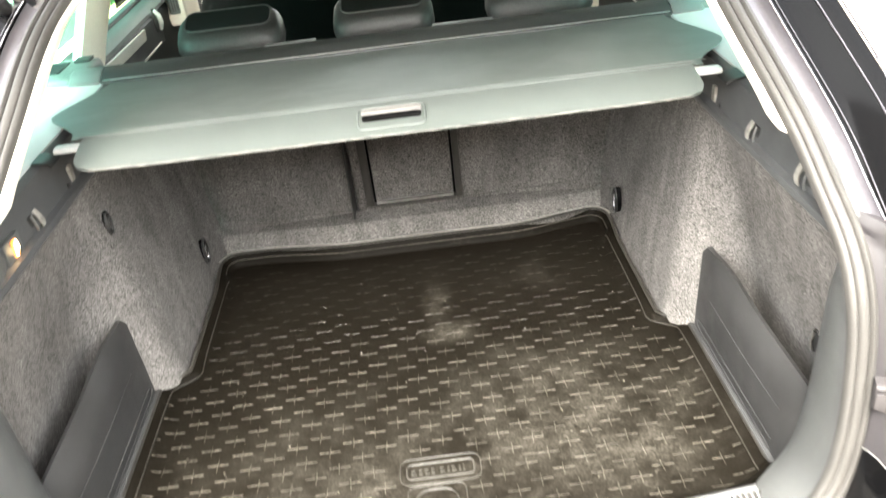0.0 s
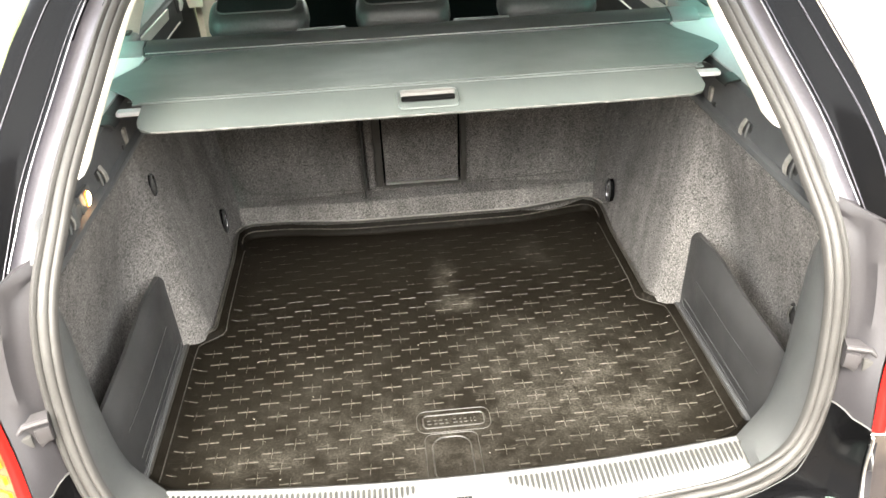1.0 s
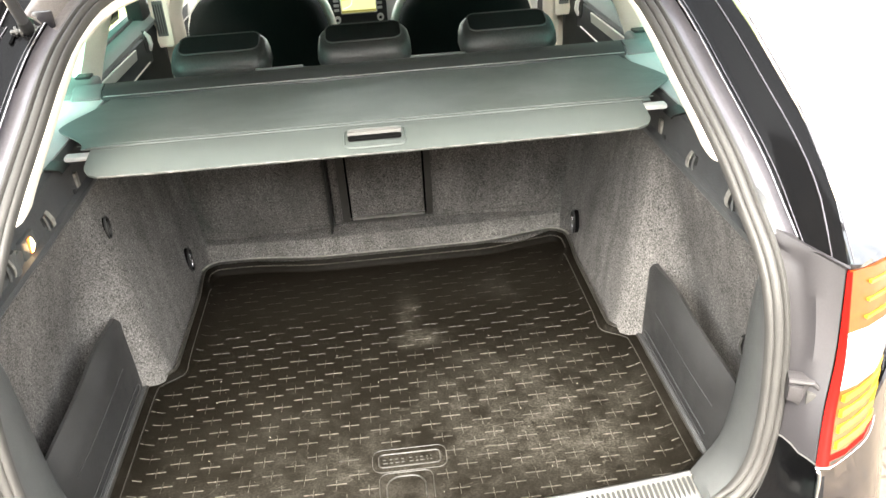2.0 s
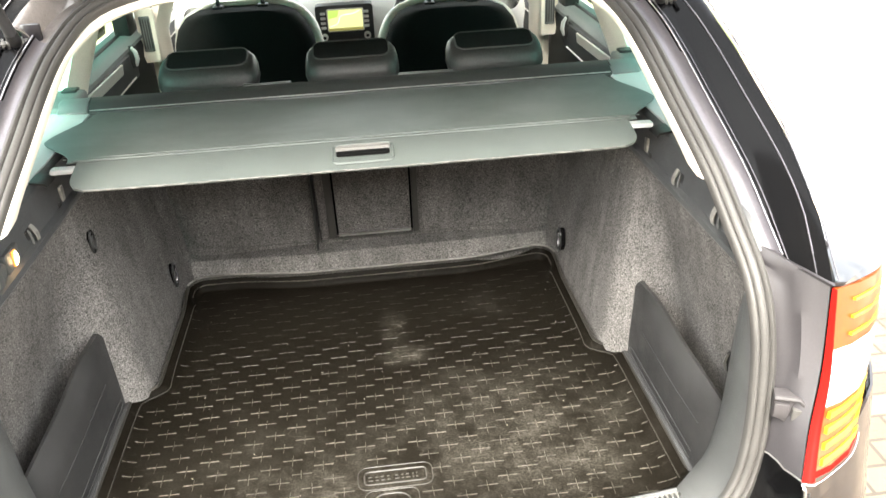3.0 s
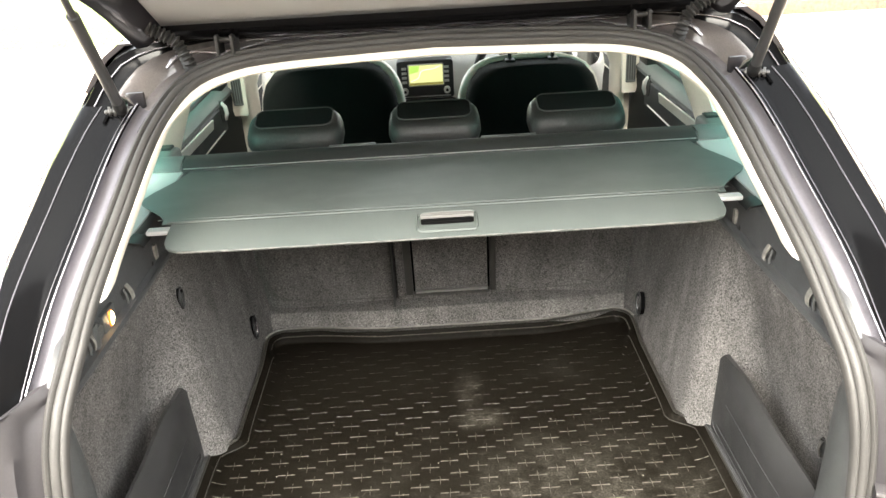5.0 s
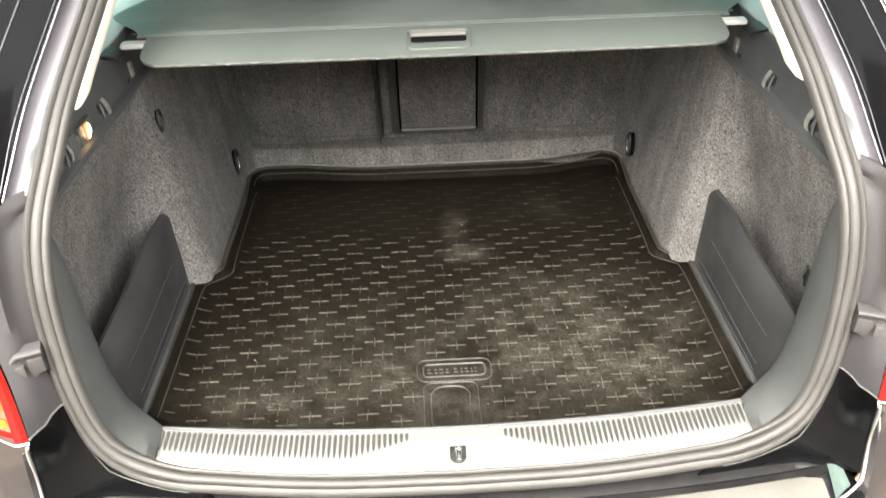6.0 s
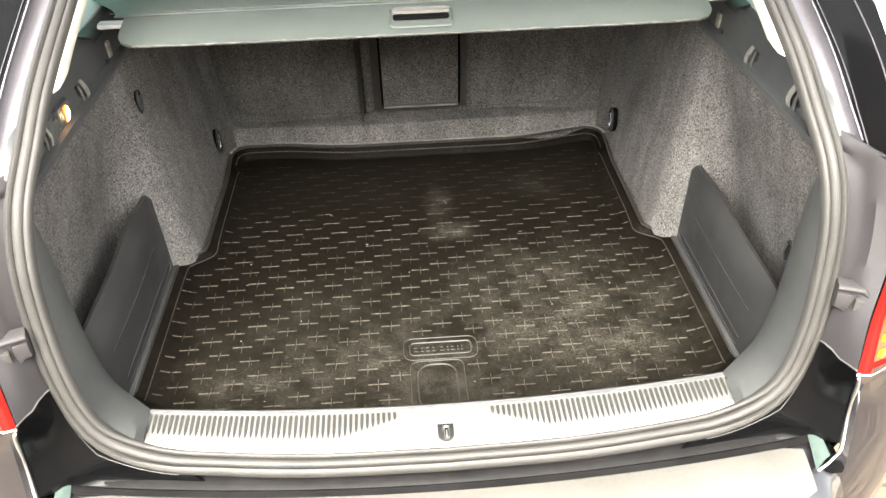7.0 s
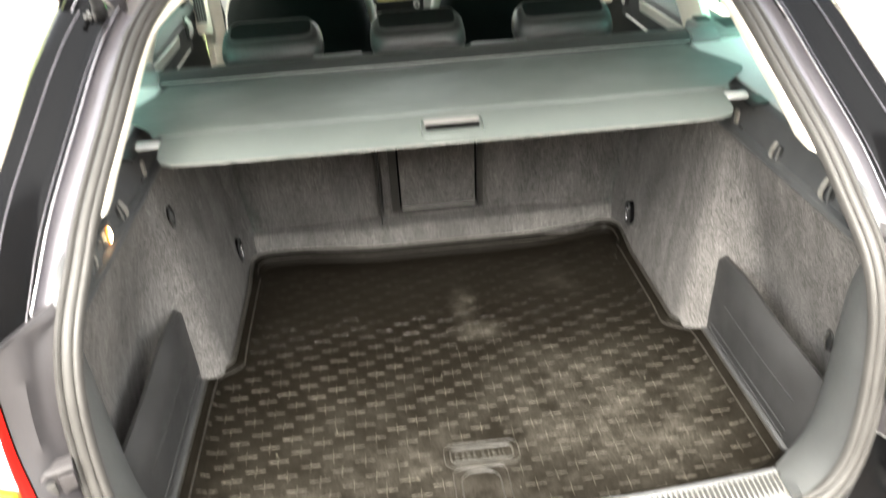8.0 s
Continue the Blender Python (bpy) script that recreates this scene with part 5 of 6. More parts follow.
# ---- side divider panels ----
for s in (1, -1):
    dv = thing("cargo_divider", (s * 0.565, 0.35, 0.566), "dark grey plastic cargo divider panel beside the mat", "divider", "cargo dividers")

    def face(y, z):
        return 0.556 + 0.006 * smooth01((z - 0.58) / 0.2) + 0.010 * smooth01((0.35 - y) / 0.25) * smooth01((z - 0.60) / 0.12)

    rws = []
    for i in range(25):
        f = i / 24
        y = 0.594 - 0.491 * f
        zt = 0.788 - 0.041 * f if f > 0.04 else 0.765 + 0.0214 * math.sin(math.pi / 2 * f / 0.04)
        rws.append([(s * (face(y - 0.032 * k, 0.566 + (zt - 0.566) * k) + 0.016 * smooth01(f / 0.25) * max(0.0, (k - 0.70) / 0.30) ** 2), y - 0.032 * k * (1 - f), 0.566 + (zt - 0.566) * k) for k in hexcols(0, 1, 20)])
    part("panel", sheet(rws, 0.010, (s, 0, 0)), M_PANEL, dv)
    loop = [(0.20, 0.600), (0.36, 0.600), (0.53, 0.600), (0.545, 0.603), (0.551, 0.609), (0.545, 0.615), (0.53, 0.618), (0.36, 0.618), (0.20, 0.618)]
    part("rib", tube([(s * (face(y, z) - 0.0006), y, z) for y, z in loop], 0.0014, 6), M_PANEL, dv, "moulded rib loop")
    part("rib", tube([(s * (face(y, z) - 0.0004), y, z) for y, z in [(0.50 - 0.30 * k, 0.690 - 0.008 * k) for k in hexcols(0, 1, 10)]], 0.0010, 6), M_PANEL, dv, "fine moulded line")
    part("base_strip", box(s * 0.552 - 0.005, s * 0.552 + 0.005, 0.165, 0.575, 0.5665, 0.592, 0.002), M_PANEL, dv, "worn dark ribbed foot strip")
    for k in range(3):
        part("foot_rib", box(s * (0.5485 + 0.0032 * k) - 0.0007, s * (0.5485 + 0.0032 * k) + 0.0007, 0.168, 0.572, 0.590, 0.5945, 0.0004, 1), M_TRIM, dv)

# ---- roll-out luggage cover ----
cov = thing("luggage_cover", (0, 0.94, 1.10), "grey vinyl roll-out luggage cover pulled over the boot", "luggage cover")
# The profile's hidden tail reaches the seat to keep light off the ledge
prof = [(0.905, 1.118), (0.900, 1.128), (0.903, 1.140), (0.925, 1.152), (0.955, 1.158), (0.985, 1.150), (1.000, 1.138), (1.043, 1.120), (1.042, 1.098), (0.990, 1.096), (0.95, 1.095), (0.915, 1.102)]
part("cassette", grid([[(x, y, z) for y, z in prof] for x in hexcols(-0.595, 0.595, 20)], closed_u=True), M_CASSETTE, cov, "dark grey cassette with a moulded top")
for s in (1, -1):
    part("end_cap", grid([[(x * s, 0.95 + (y - 0.95) * k, 1.128 + (z - 1.128) * k) for y, z in prof] for x, k in ((0.598, 0.98), (0.601, 1.02), (0.66, 1.0), (0.668, 0.8), (0.668, 0.01))], closed_u=True), M_DOOR, cov, "grey end cap")
for x0, x1 in ((-0.26, -0.15), (0.10, 0.23)):
    part("top_recess", box(x0, x1, 0.962, 0.975, 1.152, 1.1585, 0.002), M_TRIM2, cov, "shallow moulded recess")


part("slot_lip", tube([(x, 0.8995, 1.1325) for x in hexcols(-0.59, 0.59, 12)], 0.0035, 8), M_BLACK, cov, "dark outlet slot")
part("slot_edge", tube([(x, 0.9015, 1.1435) for x in hexcols(-0.59, 0.59, 12)], 0.0013, 6), M_STEEL, cov, "thin bright edge")


def blind_half(f):
    """Half width of the blind, f from the cassette (0) to the pull panel (1)."""
    if f < 0.55:
        return 0.575 + 0.043 * smooth01(f / 0.55)
    return 0.618 - 0.091 * smooth01((f - 0.57) / 0.43) ** 0.8


rws = []
for f in hexcols(0, 1, 40):
    y = 0.902 - 0.374 * f
    w = blind_half(f)
    rws.append([(k * w, y, 1.138 + 0.018 * f - 0.006 * math.sin(math.pi * f) * (1 - k * k) + 0.002 * math.sin(k * 9 + f * 4)) for k in hexcols(-1, 1, 40)])
part("blind", sheet(rws, 0.0025, (0, 0, -1)), M_VINYL, cov, "grey vinyl blind")
rws = []
for f in hexcols(0, 1, 14):
    y = 0.530 - 0.088 * f
    r = 0.028
    w = 0.508 - (r - math.sqrt(max(0.0, r * r - max(0.0, f * 0.088 - (0.088 - r)) ** 2)))
    rws.append([(k * w, y + 0.004 * abs(k) ** 6, 1.158 - 0.010 * f - 0.012 * f * f) for k in hexcols(-1, 1, 40)])
worn = [Vector(q) + Vector((0, -0.0006, -0.0015)) for q in rws[-1]]
pp = part("pull_panel", sheet(rws, 0.006, (0, 0, -1)), M_VINYL, cov, "stiff grey pull panel with a worn edge")
part("seam", tube([(x, 0.531, 1.158) for x in hexcols(-0.515, 0.515, 20)], 0.0022, 6), M_VINYL, cov, "raised seam")
part("seam", tube([(x, 0.552, 1.1555) for x in hexcols(-0.54, 0.54, 20)], 0.0014, 6), M_VINYL, cov, "raised seam")


def panel_z(y):
    f = (0.530 - y) / 0.088
    return 1.158 - 0.010 * f - 0.012 * f * f


def handle():
    """A shallow dish with a proud rim, open at its slot."""
    o = round_rect(0.112, 0.056, 0.012, 0.004, 0.4795)
    rings = ((1.0, 1.0, 0.0005), (0.985, 0.97, 0.003), (0.965, 0.93, 0.003), (0.94, 0.88, -0.0005), (0.5, 0.5, -0.001))
    bm = grid([[(0.004 + (x - 0.004) * a, 0.4795 + (y - 0.4795) * b, panel_z(0.4795 + (y - 0.4795) * b) + dz + 0.0015) for x, y in o] for a, b, dz in rings], closed_u=True)
    return bm


wear = random.Random(8)
worn = spline(worn, 160)
part("worn_edge", tube([q + Vector((0, 0, wear.uniform(-0.0008, 0.0006))) for q in worn], [wear.uniform(0.0004, 0.0012) if k % 7 else wear.uniform(0.001, 0.0022) for k in range(len(worn))], 6), M_GRIP, pp, "pale worn edge")
part("handle", handle(), M_VINYL, pp, "moulded pull handle")
part("handle_grip", prism(round_rect(0.098, 0.016, 0.006, 0.004, 0.4960), "z", 1.1490, 1.1580, 0.003), M_GRIP, pp, "pale rounded grip")
# Black filler in place of the shade in the slot
part("handle_slot", prism(round_rect(0.096, 0.016, 0.006, 0.004, 0.4800), "z", 1.1480, 1.1530), M_DEEP, pp, "dark handle slot")
for s in (1, -1):
    part("locating_pin", box(min(s * 0.506, s * 0.553), max(s * 0.506, s * 0.553), 0.507, 0.530, 1.1430, 1.1525, 0.004), M_SHELF, cov, "pale locating bar")
    part("pin_socket", sheet([[(s * x, y, z) for x, z in ((0.556, 1.128), (0.562, 1.134), (0.575, 1.136), (0.588, 1.138))] for y in (0.497, 0.504, 0.532, 0.540)], 0.004, (0, 0, -1)), M_BLACK, car, "black pin socket in the side rail")

for s in (1, -1):
    shelf = part("shelf_bracket", box(min(s * 0.640, s * 0.775), max(s * 0.640, s * 0.775), 0.915, 1.075, 1.08, 1.150, 0.014, 3), M_DOOR, car, "moulded trim bracket holding the cover")
    part("grille", box(min(s * 0.700, s * 0.755), max(s * 0.700, s * 0.755), 0.965, 1.045, 1.148, 1.1525, 0.002, 1), M_BLACK, shelf, "dark speaker grille")
    part("recess", box(min(s * 0.655, s * 0.690), max(s * 0.655, s * 0.690), 1.035, 1.068, 1.149, 1.156, 0.002, 1), M_BLACK, shelf, "dark belt opening")

# ---- rear seat ----
rear = thing("rear_seat", (0, 1.2, 0.45), "split folding rear seat with a felt back and three headrests", "car seat")


def back_y(z):
    return 1.135 - 0.075 * (z - 0.62) / 0.46


def backrest(x0, x1):
    rws = []
    zs = hexcols(0.60, 1.075, 22)
    for x in [x0] + hexcols(x0 + 0.006, x1 - 0.006, 14) + [x1]:
        e = 0.008 if x in (x0, x1) else 0.0
        rws.append([(x, back_y(z) + e + 0.03 * smooth01((abs(x) - 0.44) / 0.10) ** 2 + (0.02 * ((z - 1.05) / 0.025) ** 2 if z > 1.05 else 0), z) for z in zs])
    return sheet(rws, 0.10, (0, 1, 0))


part("backrest", backrest(-0.60, -0.148), M_FELT, rear, "grey felt narrow backrest")
part("backrest", backrest(-0.142, 0.60), M_FELT, rear, "grey felt wide backrest")
part("gap_strip", box(-0.1468, -0.1432, 1.05, 1.2, 0.672, 1.07, 0.001, 1), M_GROOVE, rear, "dark split line")
# Dark tube that draws the shade in the crease below the backrest
fold = spline([(-0.492, 1.128, 0.72), (-0.465, 1.128, 0.682), (-0.42, 1.122, 0.668), (-0.2, 1.124, 0.662), (0.1, 1.124, 0.662), (0.40, 1.121, 0.668), (0.450, 1.126, 0.684), (0.474, 1.124, 0.72)], 60)
part("fold", tube([Vector((q.x, back_y(q.z) + 0.03 * smooth01((abs(q.x) - 0.44) / 0.10) ** 2 + 0.0004, q.z)) for q in fold], 0.0014, 6), M_FRAME, rear, "dark line for the shaded crease round the backrest's foot")


def on_back(x0, x1, z0, z1, d0, d1, bev=0.003):
    a = math.atan2(0.075, 0.46)
    zc = (z0 + z1) / 2
    m = Matrix.Translation((0, back_y(zc), zc)) @ Matrix.Rotation(a, 4, "X")
    return box(x0, x1, d0, d1, z0 - zc, z1 - zc, bev, 2, m)


hatch = part("load_hatch", on_back(-0.088, 0.112, 0.680, 1.05, -0.006, 0.01), M_FELT, rear, "felt load-through hatch in a dark frame")
part("hatch_frame", on_back(-0.116, -0.0945, 0.665, 1.05, -0.005, 0.01), M_FRAME, hatch, "brown-grey plastic frame")
part("hatch_frame", on_back(0.1185, 0.136, 0.665, 1.05, -0.005, 0.01), M_FRAME, hatch, "brown-grey plastic frame")
part("hatch_frame", on_back(-0.0945, 0.1185, 0.662, 0.6735, -0.005, 0.01), M_FRAME, hatch, "brown-grey plastic frame")
# Black strips for the shade between hatch and frame
for x0, x1 in ((-0.0945, -0.0885), (0.1125, 0.1185)):
    part("gap", on_back(x0, x1, 0.674, 1.05, -0.001, 0.012, 0.001), M_DEEP, hatch, "dark gap round the hatch")
part("hatch_edge", on_back(-0.088, 0.112, 0.6765, 0.6815, -0.010, 0.01, 0.0015), M_STEEL, hatch, "thin bright edge")
part("seat_top", box(-0.60, 0.60, 1.045, 1.20, 1.03, 1.085, 0.02, 3), M_LEATHER, rear, "black leather top edge")
part("cushion", box(-0.62, 0.62, 1.19, 1.70, 0.46, 0.62, 0.05, 3), M_LEATHER, rear, "black leather seat cushion")


def rounded(cx, cy, cz, w, d, h, taper=0.0, tilt=0.0):
    """A cushion: rounded-rectangle rings, narrower at the foot and rounded over the top."""
    rws = []
    for z, k, kd in ((0.0, 0.90, 0.8), (0.06, 0.96, 0.92), (0.3, 1.0, 1.0), (0.6, 0.99, 0.97), (0.82, 0.955, 0.88), (0.93, 0.91, 0.78), (0.985, 0.84, 0.64), (1.0, 0.74, 0.5)):
        rws.append([(cx + x, cy + y + taper * z, cz + h * z * (1 - tilt * max(0.0, min(1.0, 0.5 - y / d)))) for x, y in round_rect(w * k, d * kd, min(0.045, d * kd * 0.45), 0, 0, 6)])
    bm = grid(rws, closed_u=True)
    bm.verts.ensure_lookup_table()
    n = len(rws[0])
    bm.faces.new([bm.verts[len(bm.verts) - n + k] for k in range(n)])
    bm.faces.new([bm.verts[k] for k in range(n)])
    return bm


for x, w in ((-0.378, 0.255), (-0.008, 0.245), (0.370, 0.258)):
    hr = part("headrest", rounded(x, 1.225, 1.085, w, 0.130, 0.098, 0.0, 0.42), M_LEATHER, rear, "black leather headrest", sharp=80)
    ring = [(px, py) for px, py in round_rect(w * 0.80, 0.080, 0.024, 0, 0, 6)]

    def pad_z(py):
        return 1.085 + 0.098 * (1 - 0.42 * max(0.0, min(1.0, 0.5 - py / 0.130))) + 0.0005

    pad = bmesh.new()
    loops = [[pad.verts.new((x + px * k, 1.225 + py * k, pad_z(py * k) + lift)) for px, py in ring] for k, lift in ((1.0, -0.004), (0.98, 0.002), (0.90, 0.0005), (0.5, 0.0008))]
    for la, lb in zip(loops, loops[1:]):
        for k in range(len(ring)):
            pad.faces.new((la[k], la[(k + 1) % len(ring)], lb[(k + 1) % len(ring)], lb[k]))
    pad.faces.new(loops[-1])
    part("top_pad", pad, M_CLOTH, hr, "stitched dark top pad")
    part("piping", tube([(x + px, 1.225 + py, pad_z(py) + 0.001) for px, py in ring + ring[:1]], 0.0022, 6, ends=False), M_DASHLINE, hr, "grey piping")
    for dx in (-0.06, 0.06):
        part("post", tube([(x + dx, 1.215, 1.07), (x + dx, 1.215, 1.10)], 0.006, 8), M_CHROME, hr)

# ---- front seats ----
for x, dz, lab in ((-0.372, 0.0, "dark cloth front passenger seat with a pale side bolster"), (0.345, -0.03, "dark cloth driver's seat with a pale side bolster")):
    fs = thing("front_seat", (x, 2.1, 0.45), lab, "car seat", "front seats")
    rws = []
    for z, k in ((0.55, 0.92), (0.70, 0.98), (0.85, 1.0), (0.98, 0.99), (1.05, 0.955), (1.10, 0.88), (1.135, 0.76), (1.152, 0.60), (1.158, 0.40)):
        rws.append([(x + px * k, 1.985 + py + 0.0 * z - (z - 0.55) * 0.06, z + dz) for px, py in round_rect(0.49, 0.15, 0.065, 0, 0, 6)])
    bm = grid(rws, closed_u=True)
    bm.verts.ensure_lookup_table()
    nn = len(rws[0])
    bm.faces.new([bm.verts[len(bm.verts) - nn + k] for k in range(nn)])
    part("backrest", bm, M_CLOTH, fs, sharp=80)
    edge = spline([(x - 0.245, 2.015, 0.75), (x - 0.247, 2.01, 0.98), (x - 0.215, 2.0, 1.10), (x - 0.13, 2.0, 1.155), (x, 2.0, 1.165), (x + 0.13, 2.0, 1.155), (x + 0.215, 2.0, 1.10), (x + 0.247, 2.01, 0.98), (x + 0.245, 2.015, 0.75)], 48)
    edge = [q + Vector((0, 0, dz)) for q in edge]
    part("bolster", tube(edge, [0.010 + 0.012 * smooth01(((q.x - x) * (1 if x < 0 else -1) - 0.05) / 0.15) for q in edge], 10), M_DECOR, fs, "pale grey leather bolster")
    part("seat_cushion", box(x - 0.25, x + 0.25, 2.03, 2.50, 0.45, 0.60, 0.04, 3), M_CLOTH, fs)
    for dx in (-0.075, 0.075):
        part("post", tube([(x + dx, 1.965, 1.12 + dz), (x + dx, 1.965, 1.26 + dz)], 0.007, 8), M_BLACK, fs, "headrest post")
        part("guide", box(x + dx - 0.018, x + dx + 0.018, 1.945, 1.985, 1.15 + dz, 1.166 + dz, 0.004), M_BLACK, fs, "headrest guide")
    part("headrest", rounded(x, 1.97, 1.245 + dz, 0.25, 0.10, 0.16), M_CLOTH, fs, sharp=80)

# ---- dashboard ----
dash = thing("dashboard", (0, 2.6, 0.6), "grey dashboard with a lit map screen", "dashboard")
prof = [(2.33, 0.62), (2.33, 0.80), (2.335, 0.93), (2.355, 1.02), (2.395, 1.085), (2.45, 1.115), (2.60, 1.12), (3.0, 1.08), (3.36, 1.02)]
part("dash_body", sheet([[(x, y + 0.05 * (abs(x) / 0.7) ** 2, z) for y, z in prof] for x in hexcols(-0.74, 0.74, 30)], 0.01, (0, 1, -1)), M_DASH, dash, "grey moulded dashboard")
radio = part("radio", prism(round_rect(0.222, 0.150, 0.010, -0.032, 1.005), "y", 2.311, 2.375, 0.004), M_BEZEL, dash, "black radio with a lit screen")
part("screen", box(-0.095, 0.037, 2.3085, 2.3115, 0.985, 1.062, 0.001, 1), M_SCREEN, radio, "lit yellow-green map screen")
part("screen_frame", tube([(px, 2.3095, pz) for px, pz in round_rect(0.138, 0.083, 0.004, -0.029, 1.0235) + round_rect(0.138, 0.083, 0.004, -0.029, 1.0235)[:1]], 0.0026, 6, ends=False), M_STEEL, radio, "bright screen surround")
part("lower_strip", box(-0.128, 0.066, 2.307, 2.312, 0.936, 0.940, 0.001, 1), M_STEEL, radio, "thin bright strip")
part("route", tube(spline([(-0.090, 2.3088, 1.000), (-0.060, 2.3088, 1.012), (-0.045, 2.3088, 1.040), (0.0, 2.3088, 1.046), (0.030, 2.3088, 1.058)], 16), 0.0016, 6), M_ROUTE, radio, "pale lit map road")
part("map_park", prism([(-0.094, 1.030), (-0.060, 1.036), (-0.052, 1.061), (-0.094, 1.061)], "y", 2.3076, 2.3090), M_PARK, radio, "green lit map area")
part("status_bar", box(-0.095, 0.037, 2.3072, 2.3088, 0.985, 0.994, 0.0005, 1), M_BAR, radio, "dim lit status bar")
part("silver_panel", sheet([[(x, y - 0.012, z) for y, z in ((2.335, 0.905), (2.338, 0.95), (2.355, 1.02), (2.372, 1.055), (2.395, 1.085), (2.42, 1.105), (2.45, 1.122))] for x in hexcols(-0.205, 0.20, 12)], 0.008, (0, 1, -1)), M_SILVER, dash, "silver centre panel, paled for windscreen light")
for x in (-0.115, 0.052):
    part("knob", tube([(x, 2.312, 0.962), (x, 2.294, 0.962)], 0.0135, 14), M_SILVER, radio, "silver knob")
    part("knob_cap", tube([(x, 2.2945, 0.962), (x, 2.2925, 0.962)], 0.006, 12), M_BLACK, radio, "dark knob cap")
    for k in range(4):
        part("button", box(x - 0.010, x + 0.010, 2.3065, 2.3115, 0.992 + 0.018 * k, 1.002 + 0.018 * k, 0.001, 1), M_SILVER, radio)
part("console", box(-0.13, 0.09, 2.20, 2.345, 0.55, 0.925, 0.02), M_BLACK, dash, "black centre console")
part("console_strip", box(-0.11, 0.07, 2.310, 2.320, 0.905, 0.918, 0.002), M_STEEL, dash, "bright switch strip")
vent = part("vent", box(-0.12, 0.06, 2.392, 2.45, 1.098, 1.126, 0.004), M_BLACK, dash, "centre air vent")
for k in range(3):
    part("slat", box(-0.115, 0.055, 2.388, 2.396, 1.100 + 0.009 * k, 1.104 + 0.009 * k, 0.001, 1), M_TRIM2, vent)
part("instrument_hood", tube([(0.22, 2.36, 1.09), (0.24, 2.36, 1.14), (0.35, 2.36, 1.165), (0.47, 2.36, 1.14), (0.49, 2.36, 1.09)], 0.022, 8), M_DASH, dash, "instrument hood")
for x in (0.30, 0.41):
    part("dial", tube([(x, 2.335, 1.105), (x, 2.325, 1.105)], 0.042, 20), M_CHROME, dash, "chrome-ringed dial")
wheel_pts = [(0.35 + 0.185 * math.cos(a), 2.20 + 0.06 * math.sin(a), 1.02 + 0.175 * math.sin(a)) for a in [2 * math.pi * k / 40 for k in range(41)]]
sw = part("steering_wheel", tube(wheel_pts, 0.016, 8, ends=False), M_LEATHER, dash, "black leather steering wheel")
part("spoke", merge(tube([(0.18, 2.20, 1.02), (0.52, 2.20, 1.02)], 0.014, 8), tube([(0.35, 2.20, 1.02), (0.35, 2.15, 0.86)], 0.014, 8), tube([(0.35, 2.20, 1.02), (0.35, 2.36, 0.98)], 0.04, 10)), M_STEEL, sw, "silver spokes")
for x in (-0.60, 0.62):
    part("side_vent", tube([(x, 2.36, 1.06), (x, 2.335, 1.06)], 0.045, 18), M_CHROME, dash, "round chrome-ringed vent")

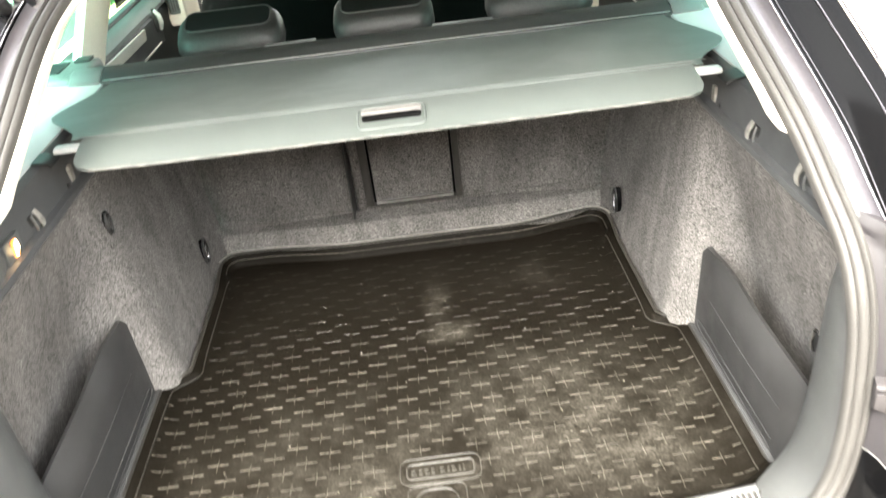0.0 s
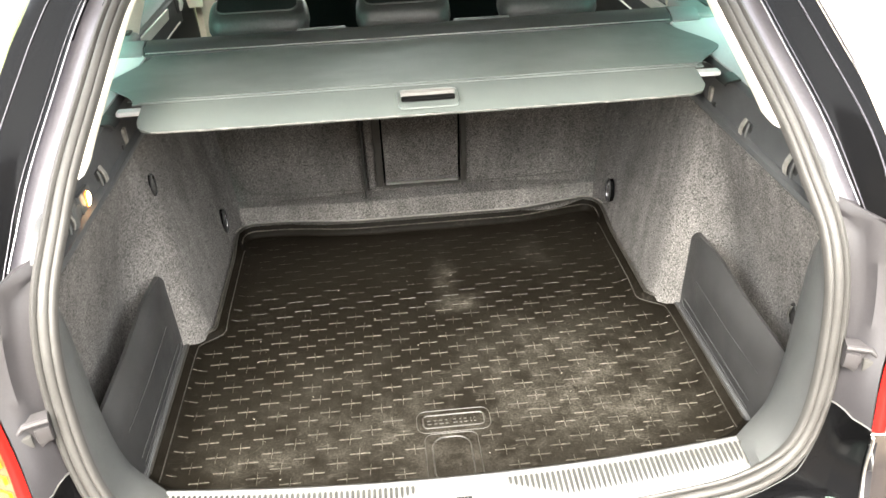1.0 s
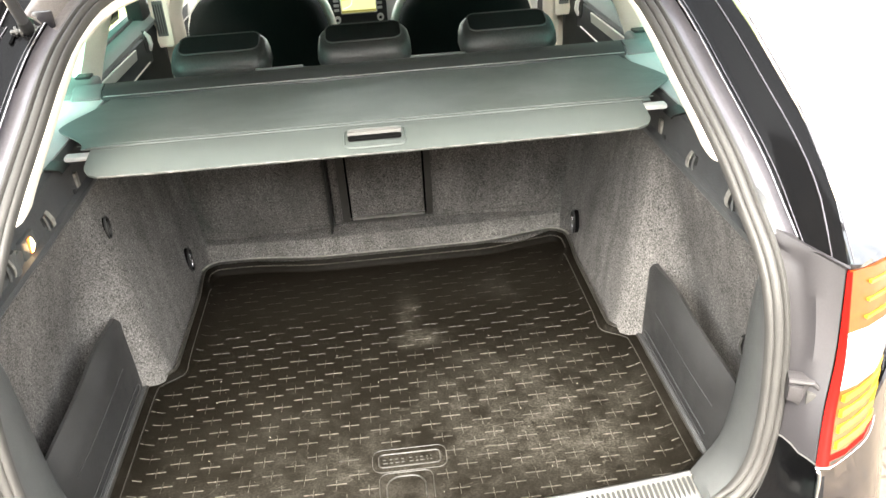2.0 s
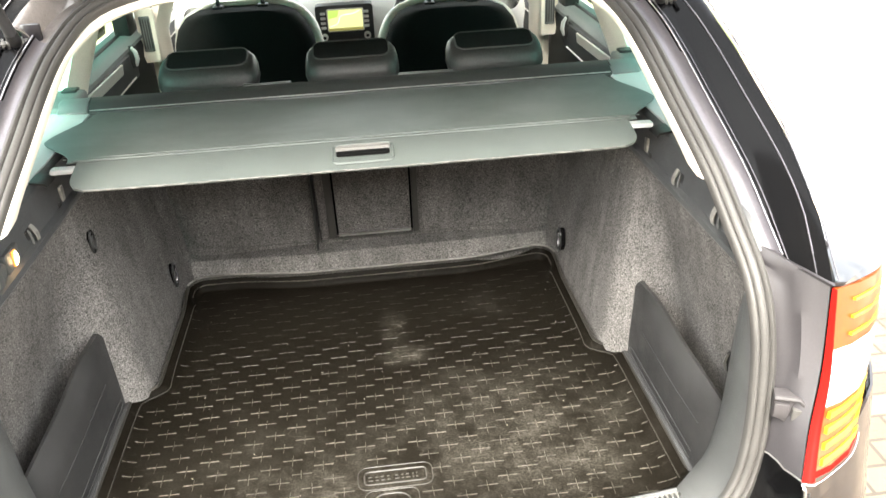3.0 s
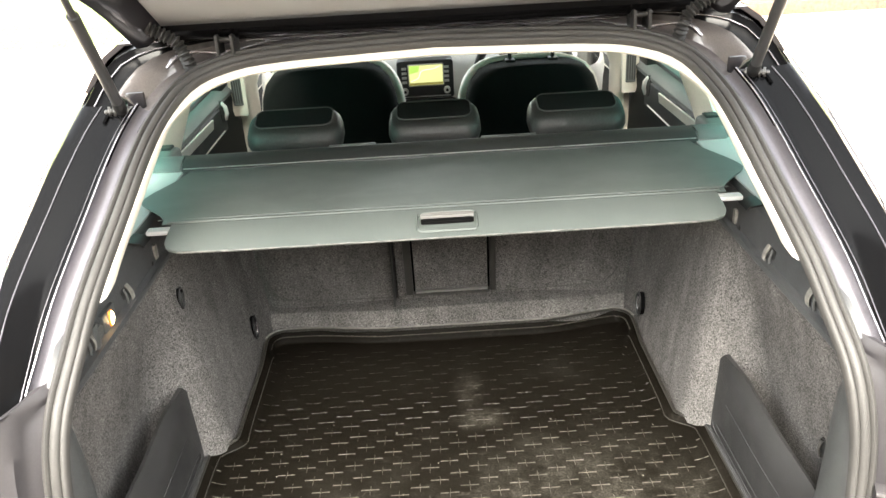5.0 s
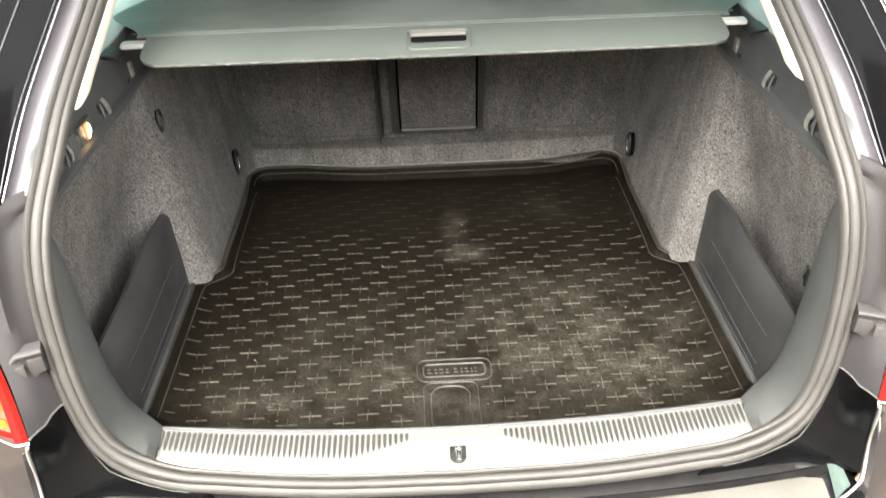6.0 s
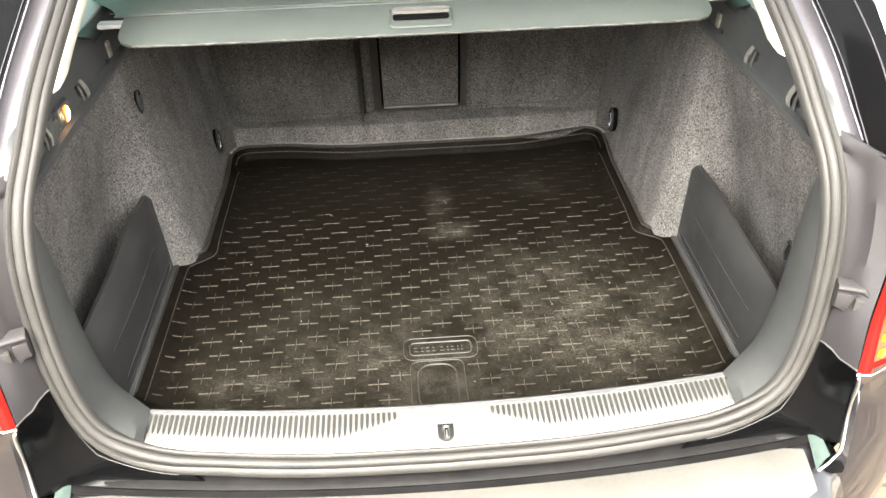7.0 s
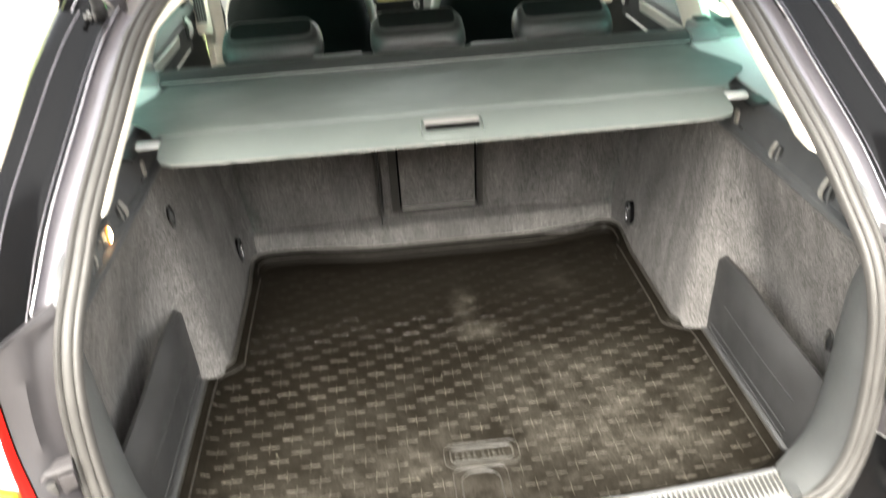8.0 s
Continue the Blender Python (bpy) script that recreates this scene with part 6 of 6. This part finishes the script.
# ---- doors inside ----
for s in (1, -1):
    for y0, y1, h in ((1.20, 1.93, 1.72), (2.05, 3.05, 2.62)):
        dr = thing("door_lining", (s * 0.76, (y0 + y1) / 2, 0.5), "grey door lining with a pale strip and a chrome handle", "car door", "door linings")
        rws = [[(s * x, y, z) for x, z in ((0.73, 0.45), (0.71, 0.70), (0.685, 0.86), (0.69, 0.95), (0.705, 1.03), (0.70, 1.07), (0.705, 1.09), (0.725, 1.108), (0.77, 1.110), (0.80, 1.10))] for y in hexcols(y0, y1, 16)]
        part("panel", sheet(rws, 0.004, (s, 0, 0)), M_DOOR_LOW, dr, "dark grained lining")
        part("armrest_panel", sheet([[(s * x, y, z - 0.02 * (y - y0)) for x, z in ((0.703, 1.000), (0.699, 1.006), (0.6985, 1.030), (0.696, 1.056), (0.6965, 1.092), (0.702, 1.097))] for y in hexcols(y0, h + 0.05, 14)], 0.003, (s, 0, 0)), M_TRIM, dr, "grey grained upper panel")
        part("top_ledge", sheet([[(s * x, y, z) for x, z in ((0.6975, 1.092), (0.6985, 1.102), (0.712, 1.1140), (0.735, 1.1175), (0.775, 1.1175), (0.800, 1.110))] for y in hexcols(y0, y1, 16)], 0.003, (s, 0, -0.5)), M_DOOR, dr, "grey padded ledge below the window")
        part("strip", sheet([[(s * (0.694 - 0.004 * k), y, 1.058 + 0.030 * k - 0.02 * (y - y0)) for k in (0, 0.2, 0.8, 1)] for y in hexcols(y0 - 0.06, h - 0.14, 12)], 0.006, (s, 0, 0)), M_DECOR, dr, "pale decor strip")
        oval = [(h + 0.026 * math.cos(a), 1.070 + 0.036 * math.sin(a)) for a in [2 * math.pi * k / 20 for k in range(20)]]
        part("handle_recess", prism(oval, "x", s * 0.6935, s * 0.704), M_BLACK, dr, "dark oval handle recess")
        part("handle", tube([(s * 0.692, h + 0.016, 1.040), (s * 0.684, h + 0.008, 1.062), (s * 0.684, h - 0.002, 1.085), (s * 0.692, h - 0.010, 1.102)], [0.005, 0.007, 0.007, 0.005], 10), M_SILVER, dr, "chrome door handle")
        part("sill_seal", tube([(s * 0.752, y, 1.121) for y in hexcols(y0, y1, 8)], 0.0055, 8), M_BLACK, dr, "black rubber window seal")
        part("grab_line", tube([(s * 0.698, y, 1.005) for y in hexcols(y0 + 0.02, h, 8)], 0.0025, 6), M_DECOR, dr, "thin moulded line")
    part("door_frame", box(min(s * 0.715, s * 0.765), max(s * 0.715, s * 0.765), 1.82, 1.915, 1.10, 1.40, 0.008), M_BLACK, car, "black door window frame")
    pv = part("pillar_vent", box(min(s * 0.650, s * 0.712), max(s * 0.650, s * 0.712), 1.895, 1.925, 1.005, 1.185, 0.012), M_CREAM, car, "cream pillar housing with an air vent")
    part("vent_insert", box(min(s * 0.664, s * 0.698), max(s * 0.664, s * 0.698), 1.890, 1.897, 1.045, 1.160, 0.002, 1), M_DOOR, pv, "grey air vent insert")
    for k in range(4):
        part("slat", box(s * (0.669 + 0.008 * k) - 0.0015, s * (0.669 + 0.008 * k) + 0.0015, 1.887, 1.892, 1.055, 1.150, 0.0006, 1), M_BLACK, pv)

# ---- paving bricks beside and behind the car ----
brick_mesh = None
rnd = random.Random(3)
M_BRICK = material("brown_brick", (0.105, 0.078, 0.054), 0.7, 0.0, fine=(90, 0.3), broad=(9, 0.4), bump=(120, 0.002))
bn = M_BRICK.node_tree
b_in = bn.nodes["Principled BSDF"].inputs["Base Color"]
b_tone, b_info, b_map = bn.nodes.new("ShaderNodeVectorMath"), bn.nodes.new("ShaderNodeObjectInfo"), bn.nodes.new("ShaderNodeMapRange")
b_tone.operation = "SCALE"
b_map.inputs[3].default_value, b_map.inputs[4].default_value = 0.55, 1.35
bn.links.new(b_info.outputs["Random"], b_map.inputs[0])
bn.links.new(b_in.links[0].from_socket, b_tone.inputs[0])
bn.links.new(b_map.outputs[0], b_tone.inputs["Scale"])
bn.links.new(b_tone.outputs[0], b_in)
for row in range(16):
    for col in range(17):
        if brick_mesh is None:
            brick = part("brick", box(-0.097, 0.097, -0.047, 0.047, -0.01, 0.014, 0.004, 1), M_BRICK, driveway)
            brick_mesh = brick.data
        else:
            brick = new("brick", brick_mesh)
            brick.parent = driveway
        brick.location = (-1.65 + 0.2 * col + 0.1 * (row % 2), -0.12 - 0.1 * row, 0.006 + rnd.uniform(-0.0015, 0.0015))
        brick.rotation_euler = (rnd.uniform(-0.008, 0.008), rnd.uniform(-0.008, 0.008), rnd.uniform(-0.01, 0.01))
